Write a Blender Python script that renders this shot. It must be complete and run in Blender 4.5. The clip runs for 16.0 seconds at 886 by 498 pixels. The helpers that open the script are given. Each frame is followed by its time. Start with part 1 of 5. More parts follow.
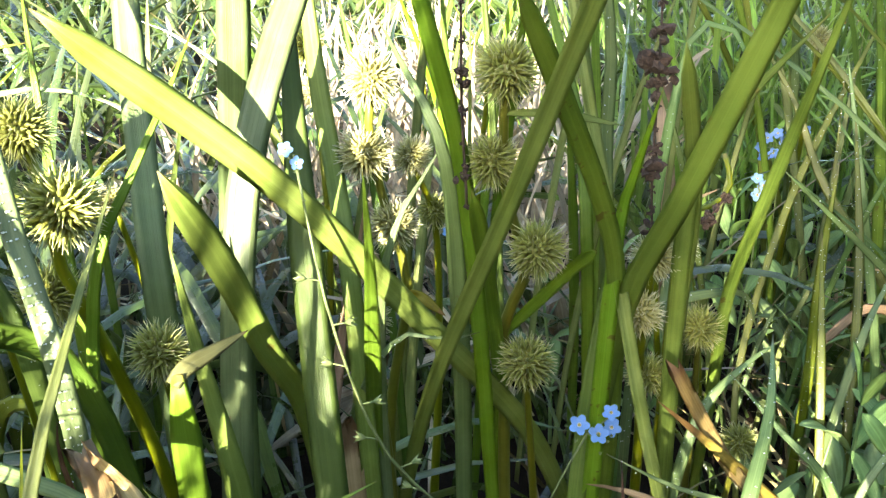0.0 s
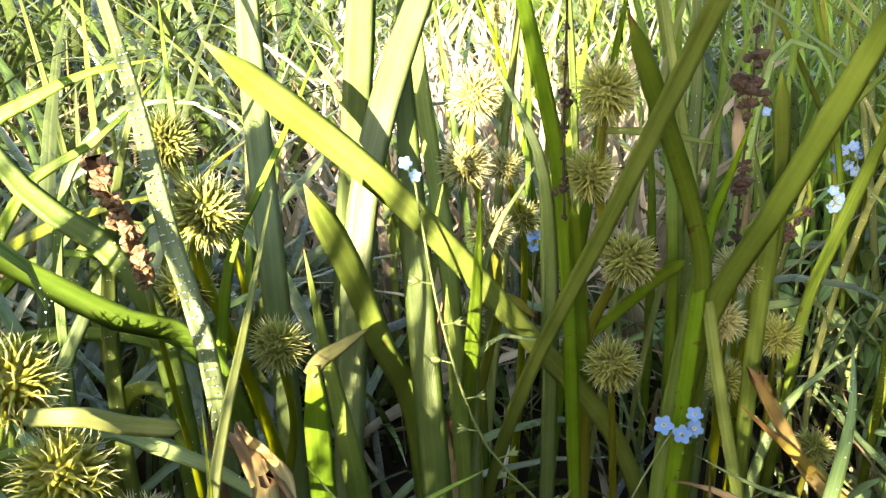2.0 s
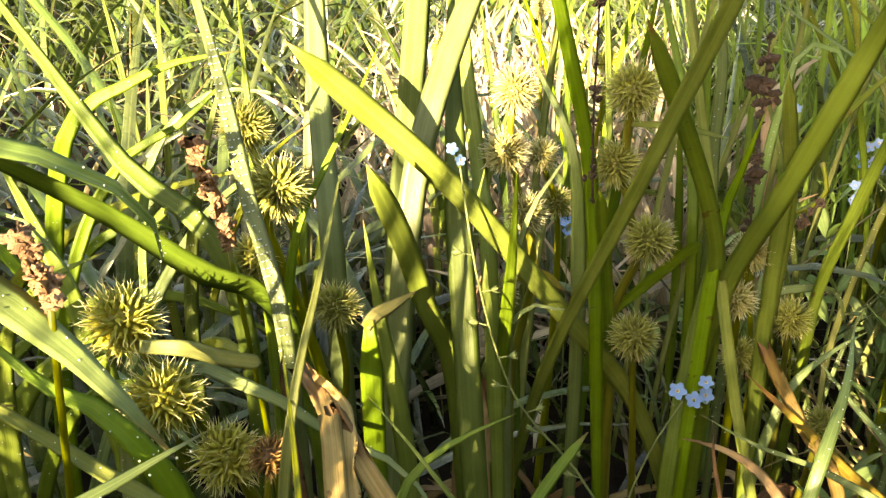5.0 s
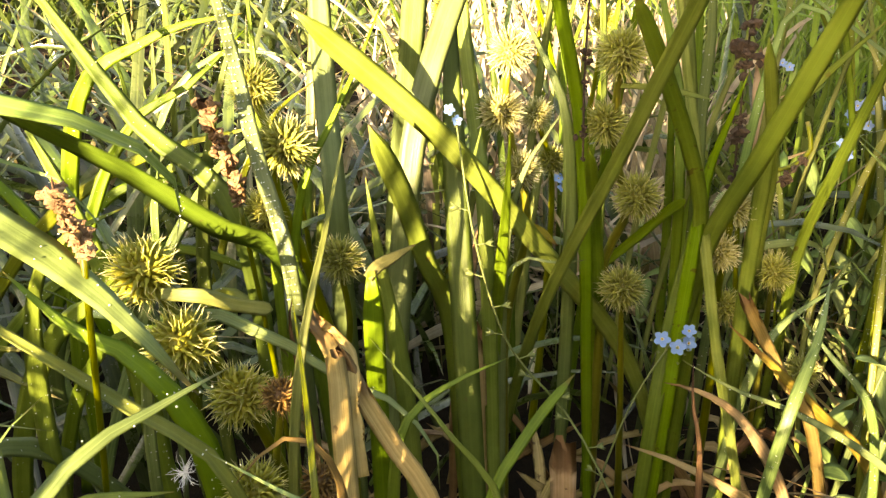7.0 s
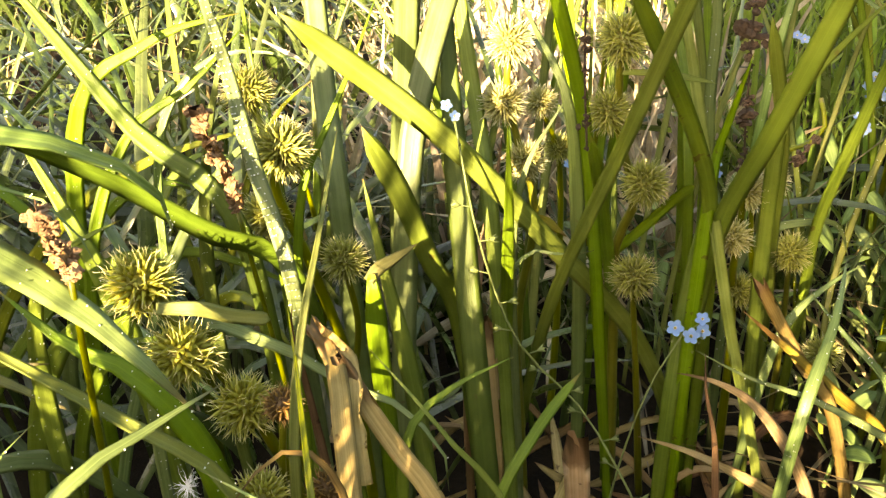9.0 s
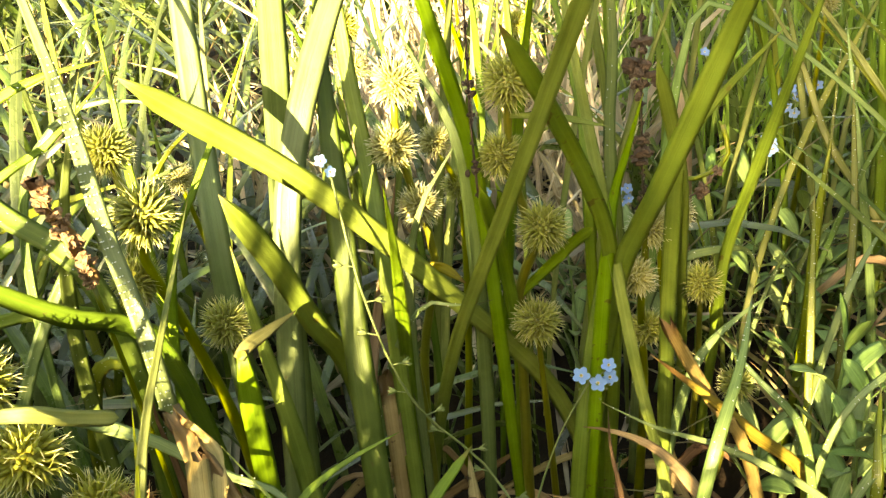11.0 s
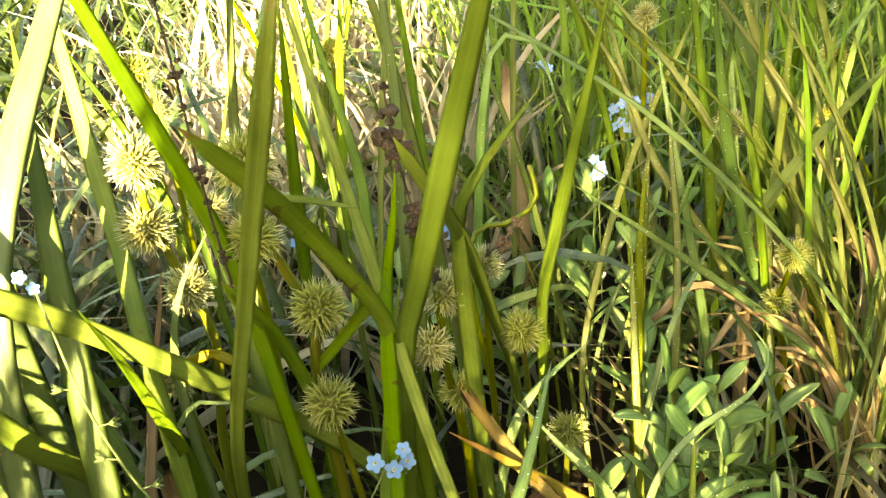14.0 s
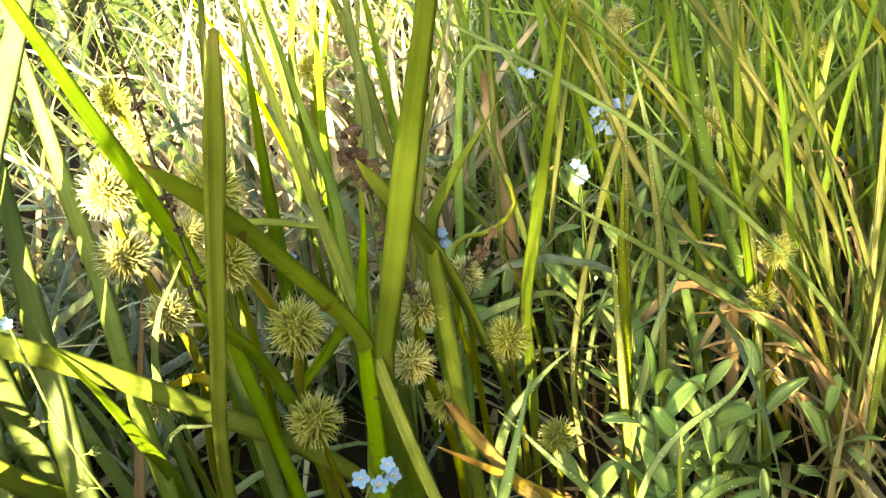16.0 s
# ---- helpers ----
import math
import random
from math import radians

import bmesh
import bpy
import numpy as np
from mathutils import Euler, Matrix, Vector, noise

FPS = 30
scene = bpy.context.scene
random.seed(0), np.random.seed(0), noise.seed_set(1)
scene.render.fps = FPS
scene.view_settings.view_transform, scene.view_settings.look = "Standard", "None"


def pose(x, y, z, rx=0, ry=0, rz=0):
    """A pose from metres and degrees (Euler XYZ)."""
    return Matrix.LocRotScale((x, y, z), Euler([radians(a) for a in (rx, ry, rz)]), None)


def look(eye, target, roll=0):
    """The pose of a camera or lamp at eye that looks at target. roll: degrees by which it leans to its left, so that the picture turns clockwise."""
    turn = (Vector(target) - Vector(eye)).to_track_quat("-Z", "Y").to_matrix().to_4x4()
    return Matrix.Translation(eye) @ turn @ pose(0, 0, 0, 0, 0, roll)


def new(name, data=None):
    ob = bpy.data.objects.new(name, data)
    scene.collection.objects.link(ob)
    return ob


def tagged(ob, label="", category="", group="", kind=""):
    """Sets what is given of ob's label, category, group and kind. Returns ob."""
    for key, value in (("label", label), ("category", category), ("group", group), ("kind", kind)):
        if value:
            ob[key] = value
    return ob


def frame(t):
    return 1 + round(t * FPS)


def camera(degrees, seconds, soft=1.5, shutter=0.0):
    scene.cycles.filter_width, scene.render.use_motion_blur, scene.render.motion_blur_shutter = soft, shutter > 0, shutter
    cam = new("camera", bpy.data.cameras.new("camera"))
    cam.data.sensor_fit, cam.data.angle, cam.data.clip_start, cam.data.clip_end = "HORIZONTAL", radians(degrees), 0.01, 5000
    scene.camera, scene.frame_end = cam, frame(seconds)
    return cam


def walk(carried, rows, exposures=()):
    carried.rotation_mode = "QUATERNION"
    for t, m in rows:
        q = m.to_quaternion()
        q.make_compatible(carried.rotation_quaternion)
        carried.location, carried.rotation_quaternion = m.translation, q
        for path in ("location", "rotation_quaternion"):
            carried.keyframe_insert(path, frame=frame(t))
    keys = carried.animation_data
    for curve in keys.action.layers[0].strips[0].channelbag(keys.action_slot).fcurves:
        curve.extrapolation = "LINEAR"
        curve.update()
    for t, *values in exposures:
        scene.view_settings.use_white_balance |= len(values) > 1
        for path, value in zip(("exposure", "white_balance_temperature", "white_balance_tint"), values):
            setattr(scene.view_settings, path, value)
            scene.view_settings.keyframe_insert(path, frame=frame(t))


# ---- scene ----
cam = camera(54.2, 16.0, soft=1.3)
METRES, EYE, TILT, LEAN, TURN = 0.26, 0.32, -22.0, 0.0, 0.0
ROWS = [
    (0.0, 0.0, 0.0, 0.0, -0.0, 0.0, 0.0),
    (0.5, -0.0263, -0.0069, -0.0029, 0.52, 0.07, -0.28),
    (1.0, -0.043, -0.0177, -0.0035, 1.2, 0.15, -0.63),
    (1.5, -0.0494, -0.0569, 0.0014, 2.28, 0.16, -0.9),
    (2.0, -0.0638, -0.0842, 0.0092, 3.41, -0.1, -1.26),
    (2.5, -0.0629, -0.1013, 0.0115, 4.0, -0.35, -1.47),
    (3.0, -0.0691, -0.1256, 0.0095, 4.87, -0.59, -1.73),
    (3.5, -0.0567, -0.152, 0.0122, 5.31, -0.71, -1.87),
    (4.0, -0.0604, -0.18, 0.0074, 5.76, -0.68, -2.34),
    (6.5, -0.0391, -0.2986, -0.0127, 6.17, -2.75, -2.92),
    (7.0, -0.0404, -0.3097, -0.0072, 6.16, -3.9, -2.91),
    (7.5, -0.066, -0.3184, -0.0118, 8.02, -5.15, -2.63),
    (8.0, -0.062, -0.3123, -0.008, 8.59, -5.85, -1.95),
    (8.5, -0.0552, -0.3034, -0.0004, 8.73, -5.97, -1.36),
    (9.0, -0.0109, -0.2862, 0.0176, 7.65, -5.21, -0.69),
    (11.5, 0.0751, -0.1611, 0.1057, 2.74, -4.9, 2.3),
    (12.0, 0.1074, -0.129, 0.1312, 1.67, -5.24, 3.19),
    (12.5, 0.1621, -0.103, 0.1605, 0.48, -5.89, 3.77),
    (13.0, 0.1835, -0.0767, 0.167, -0.11, -6.05, 4.23),
    (13.5, 0.243, -0.0593, 0.1932, -1.04, -6.49, 4.7),
    (14.0, 0.293, -0.0504, 0.2088, -1.82, -6.5, 5.29),
    (14.5, 0.3312, -0.0458, 0.2009, -2.11, -6.27, 6.25),
    (15.0, 0.3445, -0.0466, 0.1926, -2.2, -6.23, 6.6),
    (15.5, 0.3442, -0.0496, 0.2159, -2.33, -6.31, 7.52),
    (16.0, 0.3431, -0.0588, 0.2169, -1.61, -6.15, 7.97),
]
EXPOSURES = [(0.0, 3.53, 6500, 16), (2.0, 3.35, 7600, 18), (4.0, 3.20, 9300, 19), (7.0, 3.37, 11200, 21), (9.0, 3.44, 11000, 20), (12.0, 3.74, 12000, 5), (16.0, 3.90, 11600, 2)]
walk(cam, [(t, pose(0, 0, EYE, TILT, LEAN, TURN) @ pose(METRES * x, METRES * y, METRES * z, 90 + pitch, roll, yaw)) for t, x, y, z, yaw, pitch, roll in ROWS], EXPOSURES)

# ---- light: a low morning sun from behind the viewer, slightly to the left, and a clear sky ----
SUN_ELEVATION, SUN_HEADING = 15.0, 15.0
world = bpy.data.worlds.new("world")
scene.world = world
world.use_nodes = True
sky = world.node_tree.nodes.new("ShaderNodeTexSky")
sky.sky_type, sky.sun_disc = "NISHITA", False
sky.sun_elevation, sky.sun_rotation = radians(SUN_ELEVATION), radians(180 + SUN_HEADING)
background = world.node_tree.nodes["Background"]
background.inputs[1].default_value = 0.095
world.node_tree.links.new(sky.outputs[0], background.inputs[0])
sun = new("sun", bpy.data.lights.new("sun", "SUN"))
sun.data.energy, sun.data.angle, sun.data.color = 5.0, radians(0.4), (1.0, 0.93, 0.80)
a, e = radians(SUN_HEADING), radians(SUN_ELEVATION)
sun.matrix_world = look((0, 0, 3), (math.sin(a) * math.cos(e), math.cos(a) * math.cos(e), 3 - math.sin(e)))


# ---- materials ----
def nodes_of(name):
    m = bpy.data.materials.new(name)
    m.use_nodes = True
    nt = m.node_tree
    nt.nodes.clear()
    return m, nt, nt.nodes.new("ShaderNodeOutputMaterial")


def add(nt, kind, **inputs):
    n = nt.nodes.new(kind)
    for k, v in inputs.items():
        socket = n.inputs[int(k[1:])] if k[0] == "i" and k[1:].isdigit() else n.inputs[k.replace("_", " ")]
        if isinstance(v, bpy.types.NodeSocket):
            nt.links.new(v, socket)
        else:
            socket.default_value = v
    return n


def ramp(nt, fac, stops):
    n = nt.nodes.new("ShaderNodeValToRGB")
    nt.links.new(fac, n.inputs[0])
    el = n.color_ramp.elements
    while len(el) < len(stops):
        el.new(0.5)
    for s, (p, c) in zip(el, stops):
        s.position, s.color = p, (*c, 1)
    return n.outputs[0]


def mix(nt, fac, a, b, blend="MIX"):
    n = nt.nodes.new("ShaderNodeMix")
    n.data_type, n.blend_type = "RGBA", blend
    for v, s in ((fac, n.inputs[0]), (a, n.inputs[6]), (b, n.inputs[7])):
        if isinstance(v, bpy.types.NodeSocket):
            nt.links.new(v, s)
        else:
            s.default_value = v if not isinstance(v, tuple) else (*v, 1)
    return n.outputs[2]


def calc(nt, op, a, b=0.0):
    n = nt.nodes.new("ShaderNodeMath")
    n.operation = op
    for v, s in ((a, n.inputs[0]), (b, n.inputs[1])):
        if isinstance(v, bpy.types.NodeSocket):
            nt.links.new(v, s)
        else:
            s.default_value = v
    return n.outputs[0]


def foliage(name, dark, light, dry, through_colour, translucency=0.4, rough=0.42, veins=26.0, spots=0.0, tip=0.93, island=False, gloss=0.35):
    """A leaf: lengthwise veins, two-scale mottling, dry tips and spots, and light passing through it."""
    m, nt, out = nodes_of(name)
    uv = nt.nodes.new("ShaderNodeTexCoord")
    sep = add(nt, "ShaderNodeSeparateXYZ", Vector=uv.outputs["UV"])
    u, v = sep.outputs[0], sep.outputs[1]
    if island:
        rand = nt.nodes.new("ShaderNodeNewGeometry").outputs["Random Per Island"]
    else:
        rand = nt.nodes.new("ShaderNodeObjectInfo").outputs["Random"]
    stripe_at = add(nt, "ShaderNodeCombineXYZ", X=calc(nt, "MULTIPLY", u, veins), Y=calc(nt, "MULTIPLY", v, 2.5), Z=calc(nt, "MULTIPLY", rand, 40.0))
    stripe = add(nt, "ShaderNodeTexNoise", Vector=stripe_at.outputs[0], Scale=1.0, Detail=3.0)
    patch = add(nt, "ShaderNodeTexNoise", Vector=uv.outputs["Object"], Scale=60.0, Detail=5.0, Roughness=0.65)
    fine = add(nt, "ShaderNodeTexNoise", Vector=uv.outputs["Object"], Scale=900.0, Detail=2.0)
    f = calc(nt, "ADD", calc(nt, "MULTIPLY", stripe.outputs[0], 0.42), calc(nt, "MULTIPLY", patch.outputs[0], 0.58))
    colour = ramp(nt, f, [(0.32, tuple(0.8 * c for c in dark)), (0.48, tuple(0.5 * (c + d) for c, d in zip(dark, light))), (0.68, tuple(1.15 * c for c in light))])
    rib = ramp(nt, calc(nt, "ABSOLUTE", calc(nt, "SUBTRACT", u, 0.5)), [(0.02, (1, 1, 1)), (0.07, (0, 0, 0))])
    colour = mix(nt, calc(nt, "MULTIPLY", rib, 0.25), colour, tuple(1.5 * c for c in light))
    # the wide value spread per island imitates shaded gaps between blades
    hue = add(nt, "ShaderNodeHueSaturation", Color=colour, Hue=calc(nt, "ADD", 0.485, calc(nt, "MULTIPLY", rand, 0.03)),
              Saturation=calc(nt, "ADD", 1.04, calc(nt, "MULTIPLY", rand, 0.2)), Value=calc(nt, "ADD", 0.4 if island else 0.78, calc(nt, "MULTIPLY", calc(nt, "FRACT", calc(nt, "MULTIPLY", rand, 7.3)), 1.05 if island else 0.44)))
    colour = hue.outputs[0]
    # dry tip with a ragged border
    edge = calc(nt, "ADD", v, calc(nt, "MULTIPLY", calc(nt, "SUBTRACT", patch.outputs[0], 0.5), 0.12))
    tipmask = ramp(nt, edge, [(min(tip, 0.985), (0, 0, 0)), (min(tip + 0.035, 1.0), (1, 1, 1))])
    colour = mix(nt, calc(nt, "MULTIPLY", tipmask, 0.85), colour, dry)
    if spots > 0:
        s = add(nt, "ShaderNodeTexNoise", Vector=uv.outputs["Object"], Scale=170.0, Detail=3.0)
        mask = ramp(nt, s.outputs[0], [(0.72 - 0.14 * spots, (0, 0, 0)), (0.77 - 0.14 * spots, (1, 1, 1))])
        colour = mix(nt, calc(nt, "MULTIPLY", mask, 0.8), colour, tuple(0.5 * c for c in dry))
    bump = add(nt, "ShaderNodeBump", Strength=0.35, Distance=0.0004, Height=calc(nt, "ADD", stripe.outputs[0], calc(nt, "MULTIPLY", fine.outputs[0], 0.4)))
    body = add(nt, "ShaderNodeBsdfPrincipled", Base_Color=colour, Roughness=calc(nt, "ADD", rough - 0.1, calc(nt, "MULTIPLY", patch.outputs[0], 0.2)), Normal=bump.outputs[0])
    body.inputs["Specular IOR Level"].default_value = gloss
    glow = add(nt, "ShaderNodeBsdfTranslucent", Color=mix(nt, 0.75, colour, through_colour), Normal=bump.outputs[0])
    both = add(nt, "ShaderNodeMixShader", i0=translucency, i1=body.outputs[0], i2=glow.outputs[0])
    nt.links.new(both.outputs[0], out.inputs[0])
    return m


REED = foliage("reed_leaf", (0.105, 0.172, 0.032), (0.187, 0.268, 0.064), (0.230, 0.175, 0.040), (0.207, 0.262, 0.034), 0.32, gloss=0.28, spots=0.14, tip=0.985, veins=55.0)
# blue raised in the lime and pale leaves to imitate overexposed sunlit blades
REED_LIME = foliage("reed_leaf_lime", (0.148, 0.184, 0.052), (0.218, 0.254, 0.095), (0.240, 0.170, 0.045), (0.230, 0.255, 0.060), 0.28, gloss=0.28, spots=0.12, tip=0.985, veins=55.0)
REED_SPOTTED = foliage("reed_leaf_spotted", (0.104, 0.168, 0.030), (0.180, 0.256, 0.060), (0.170, 0.080, 0.020), (0.200, 0.232, 0.034), 0.32, gloss=0.28, spots=0.55, tip=0.985, veins=55.0)
REED_BLUE = foliage("reed_leaf_bluish", (0.070, 0.115, 0.030), (0.119, 0.165, 0.048), (0.210, 0.165, 0.055), (0.162, 0.205, 0.020), 0.34, rough=0.45, gloss=0.25, spots=0.1, tip=0.98, veins=55.0)
# greyer leaf colour, standing in for blades washed out by the sun
REED_PALE = foliage("reed_leaf_pale", (0.100, 0.148, 0.052), (0.165, 0.220, 0.095), (0.235, 0.190, 0.070), (0.190, 0.230, 0.050), 0.26, rough=0.42, spots=0.12, tip=0.98, gloss=0.4, veins=60.0)
GRASS = foliage("grass", (0.103, 0.130, 0.024), (0.189, 0.205, 0.052), (0.190, 0.160, 0.065), (0.168, 0.210, 0.020), 0.35, rough=0.34, veins=9.0, tip=0.94)
GRASS_BLUE = foliage("grass_bluish", (0.105, 0.165, 0.060), (0.180, 0.250, 0.102), (0.190, 0.160, 0.065), (0.130, 0.205, 0.035), 0.3, rough=0.38, veins=9.0, tip=0.96)
# dark end set low so some blades pass for shaded gaps
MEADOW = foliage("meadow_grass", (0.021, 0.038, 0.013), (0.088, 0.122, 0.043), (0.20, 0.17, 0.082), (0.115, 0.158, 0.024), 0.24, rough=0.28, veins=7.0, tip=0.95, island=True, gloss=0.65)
# yellower fine grass, colour raised above MEADOW to brighten the dim right side
THIN_GRASS_LIFTED = foliage("thin_grass_lifted", (0.105, 0.175, 0.040), (0.205, 0.290, 0.085), (0.24, 0.20, 0.075), (0.18, 0.255, 0.040), 0.28, rough=0.4, veins=7.0, tip=0.95, island=True, gloss=0.3)
MEADOW_DRY = foliage("dry_grass", (0.190, 0.148, 0.070), (0.360, 0.310, 0.185), (0.168, 0.102, 0.042), (0.300, 0.228, 0.084), 0.3, rough=0.6, veins=7.0, tip=0.9, island=True, gloss=0.25)
# bleached straw, whitened further in place of overexposed sunlight
BLEACHED_SUNLIT = foliage("bleached_sunlit_straw", (0.270, 0.210, 0.135), (0.540, 0.480, 0.360), (0.34, 0.24, 0.14), (0.44, 0.36, 0.23), 0.2, rough=0.5, veins=7.0, tip=0.9, island=True, gloss=0.3)
RUSTY = foliage("rusty_litter", (0.200, 0.095, 0.030), (0.360, 0.210, 0.085), (0.150, 0.070, 0.030), (0.330, 0.170, 0.050), 0.2, rough=0.6, veins=7.0, tip=0.9, island=True, gloss=0.2)
STRAW = foliage("straw", (0.28, 0.195, 0.095), (0.48, 0.365, 0.205), (0.150, 0.080, 0.035), (0.38, 0.25, 0.11), 0.25, rough=0.6, veins=16.0, spots=0.3, tip=0.93, gloss=0.25)
RUST = foliage("rusty_leaf", (0.115, 0.066, 0.032), (0.235, 0.148, 0.078), (0.060, 0.032, 0.020), (0.230, 0.120, 0.050), 0.2, rough=0.7, veins=14.0, spots=0.6, tip=0.9, gloss=0.2)
TAN = foliage("orange_tan_leaf", (0.230, 0.150, 0.072), (0.370, 0.262, 0.140), (0.120, 0.060, 0.030), (0.350, 0.210, 0.085), 0.28, rough=0.6, veins=14.0, spots=0.4, tip=0.95, gloss=0.25)
YELLOW = foliage("yellowed_leaf", (0.260, 0.190, 0.045), (0.350, 0.285, 0.080), (0.240, 0.120, 0.040), (0.350, 0.260, 0.050), 0.3, rough=0.5, veins=14.0, spots=0.45, tip=0.85, gloss=0.3)
REED_FADED = foliage("reed_leaf_faded", (0.098, 0.112, 0.038), (0.165, 0.170, 0.070), (0.160, 0.110, 0.050), (0.170, 0.175, 0.045), 0.25, rough=0.55, veins=40.0, spots=0.4, tip=0.9, gloss=0.2)
HERB = foliage("herb_leaf", (0.172, 0.258, 0.090), (0.270, 0.372, 0.155), (0.170, 0.180, 0.050), (0.160, 0.240, 0.040), 0.3, rough=0.5, veins=12.0, tip=0.99)
STEM = foliage("stem", (0.085, 0.100, 0.013), (0.134, 0.140, 0.025), (0.150, 0.130, 0.040), (0.195, 0.210, 0.015), 0.15, veins=14.0, spots=0.1, tip=0.995)
# dark foliage for the unseen sun-blocking reeds, blades and tree
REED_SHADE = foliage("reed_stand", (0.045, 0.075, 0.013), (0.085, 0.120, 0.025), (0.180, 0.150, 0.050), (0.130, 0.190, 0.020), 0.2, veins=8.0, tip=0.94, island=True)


def burr(name, core, mid, tip):
    m, nt, out = nodes_of(name)
    tc = nt.nodes.new("ShaderNodeTexCoord")
    dist = nt.nodes.new("ShaderNodeVectorMath")
    dist.operation = "LENGTH"
    nt.links.new(tc.outputs["Object"], dist.inputs[0])
    rnd = nt.nodes.new("ShaderNodeNewGeometry").outputs["Random Per Island"]
    grain = add(nt, "ShaderNodeTexNoise", Vector=tc.outputs["Object"], Scale=14.0, Detail=4.0)
    reach = calc(nt, "ADD", dist.outputs["Value"], calc(nt, "MULTIPLY", calc(nt, "SUBTRACT", grain.outputs[0], 0.5), 0.12))
    c = ramp(nt, reach, [(0.60, core), (0.74, mid), (0.86, mid), (0.98, tip)])
    c = mix(nt, 1.0, c, add(nt, "ShaderNodeHueSaturation", Color=(0.9, 0.9, 0.9, 1), Value=calc(nt, "ADD", 0.75, calc(nt, "MULTIPLY", rnd, 0.45))).outputs[0], "MULTIPLY")
    bump = add(nt, "ShaderNodeBump", Strength=0.3, Distance=0.0003, Height=grain.outputs[0])
    body = add(nt, "ShaderNodeBsdfPrincipled", Base_Color=c, Roughness=0.42, Normal=bump.outputs[0])
    glow = add(nt, "ShaderNodeBsdfTranslucent", Color=c)
    both = add(nt, "ShaderNodeMixShader", i0=0.45, i1=body.outputs[0], i2=glow.outputs[0])
    nt.links.new(both.outputs[0], out.inputs[0])
    return m


BURR = burr("fruit_head_green", (0.30, 0.31, 0.050), (0.40, 0.43, 0.100), (0.62, 0.60, 0.30))
# cream copy of the green head, paled to imitate overexposed sunlight
BURR_SUN_CREAM = burr("fruit_head_sun_cream", (0.36, 0.34, 0.080), (0.52, 0.51, 0.210), (0.80, 0.77, 0.52))
BURR_YELLOW = burr("fruit_head_yellow", (0.38, 0.36, 0.035), (0.46, 0.48, 0.090), (0.74, 0.72, 0.38))
BURR_BROWN = burr("fruit_head_brown", (0.16, 0.085, 0.022), (0.32, 0.190, 0.055), (0.50, 0.340, 0.140))


def rough_stuff(name, low, high, scale, rough=0.85, bump_m=0.002, gloss=0.3):
    m, nt, out = nodes_of(name)
    tc = nt.nodes.new("ShaderNodeTexCoord")
    n1 = add(nt, "ShaderNodeTexNoise", Vector=tc.outputs["Object"], Scale=scale, Detail=8.0, Roughness=0.7)
    n2 = add(nt, "ShaderNodeTexNoise", Vector=tc.outputs["Object"], Scale=scale * 0.13, Detail=3.0)
    f = calc(nt, "ADD", calc(nt, "MULTIPLY", n1.outputs[0], 0.6), calc(nt, "MULTIPLY", n2.outputs[0], 0.4))
    bump = add(nt, "ShaderNodeBump", Strength=0.7, Distance=bump_m, Height=n1.outputs[0])
    body = add(nt, "ShaderNodeBsdfPrincipled", Base_Color=ramp(nt, f, [(0.35, low), (0.65, high)]), Roughness=rough, Normal=bump.outputs[0])
    body.inputs["Specular IOR Level"].default_value = gloss
    nt.links.new(body.outputs[0], out.inputs[0])
    return m


SOIL = rough_stuff("wet_soil", (0.004, 0.003, 0.0015), (0.024, 0.015, 0.007), 60.0, 0.9, 0.006, 0.12)
WITHERED = rough_stuff("withered_spike", (0.022, 0.014, 0.009), (0.090, 0.058, 0.038), 700.0, 0.9, 0.0012)
SHRIVELLED = rough_stuff("shrivelled_leaf", (0.085, 0.045, 0.020), (0.300, 0.180, 0.095), 420.0, 0.85, 0.0012)
FLUFF = rough_stuff("white_fluff", (0.6, 0.6, 0.56), (0.85, 0.85, 0.8), 300.0, 0.9, 0.0005)


def plain(name, colour, vary, rough=0.5, translucency=0.25, scale=900.0):
    m, nt, out = nodes_of(name)
    tc = nt.nodes.new("ShaderNodeTexCoord")
    n = add(nt, "ShaderNodeTexNoise", Vector=tc.outputs["Object"], Scale=scale, Detail=3.0)
    c = ramp(nt, n.outputs[0], [(0.3, colour), (0.7, vary)])
    body = add(nt, "ShaderNodeBsdfPrincipled", Base_Color=c, Roughness=rough)
    glow = add(nt, "ShaderNodeBsdfTranslucent", Color=c)
    both = add(nt, "ShaderNodeMixShader", i0=translucency, i1=body.outputs[0], i2=glow.outputs[0])
    nt.links.new(both.outputs[0], out.inputs[0])
    return m


PETAL = plain("petal_blue", (0.130, 0.300, 0.580), (0.210, 0.380, 0.620), 0.6)
PETAL_PALE = plain("petal_pale_blue", (0.150, 0.285, 0.560), (0.230, 0.360, 0.600), 0.6)
EYE_YELLOW = plain("flower_eye", (0.465, 0.310, 0.031), (0.527, 0.403, 0.074), 0.5, 0.1)
THROAT = plain("flower_throat", (0.496, 0.508, 0.527), (0.527, 0.527, 0.527), 0.6)
CALYX = plain("calyx_green", (0.161, 0.211, 0.062), (0.223, 0.273, 0.099), 0.6)


def glass():
    m, nt, out = nodes_of("dew")
    g = add(nt, "ShaderNodeBsdfPrincipled", Base_Color=(1, 1, 1, 1), Roughness=0.02, IOR=1.33)
    g.inputs["Transmission Weight"].default_value = 1.0
    nt.links.new(g.outputs[0], out.inputs[0])
    return m


DEW = glass()
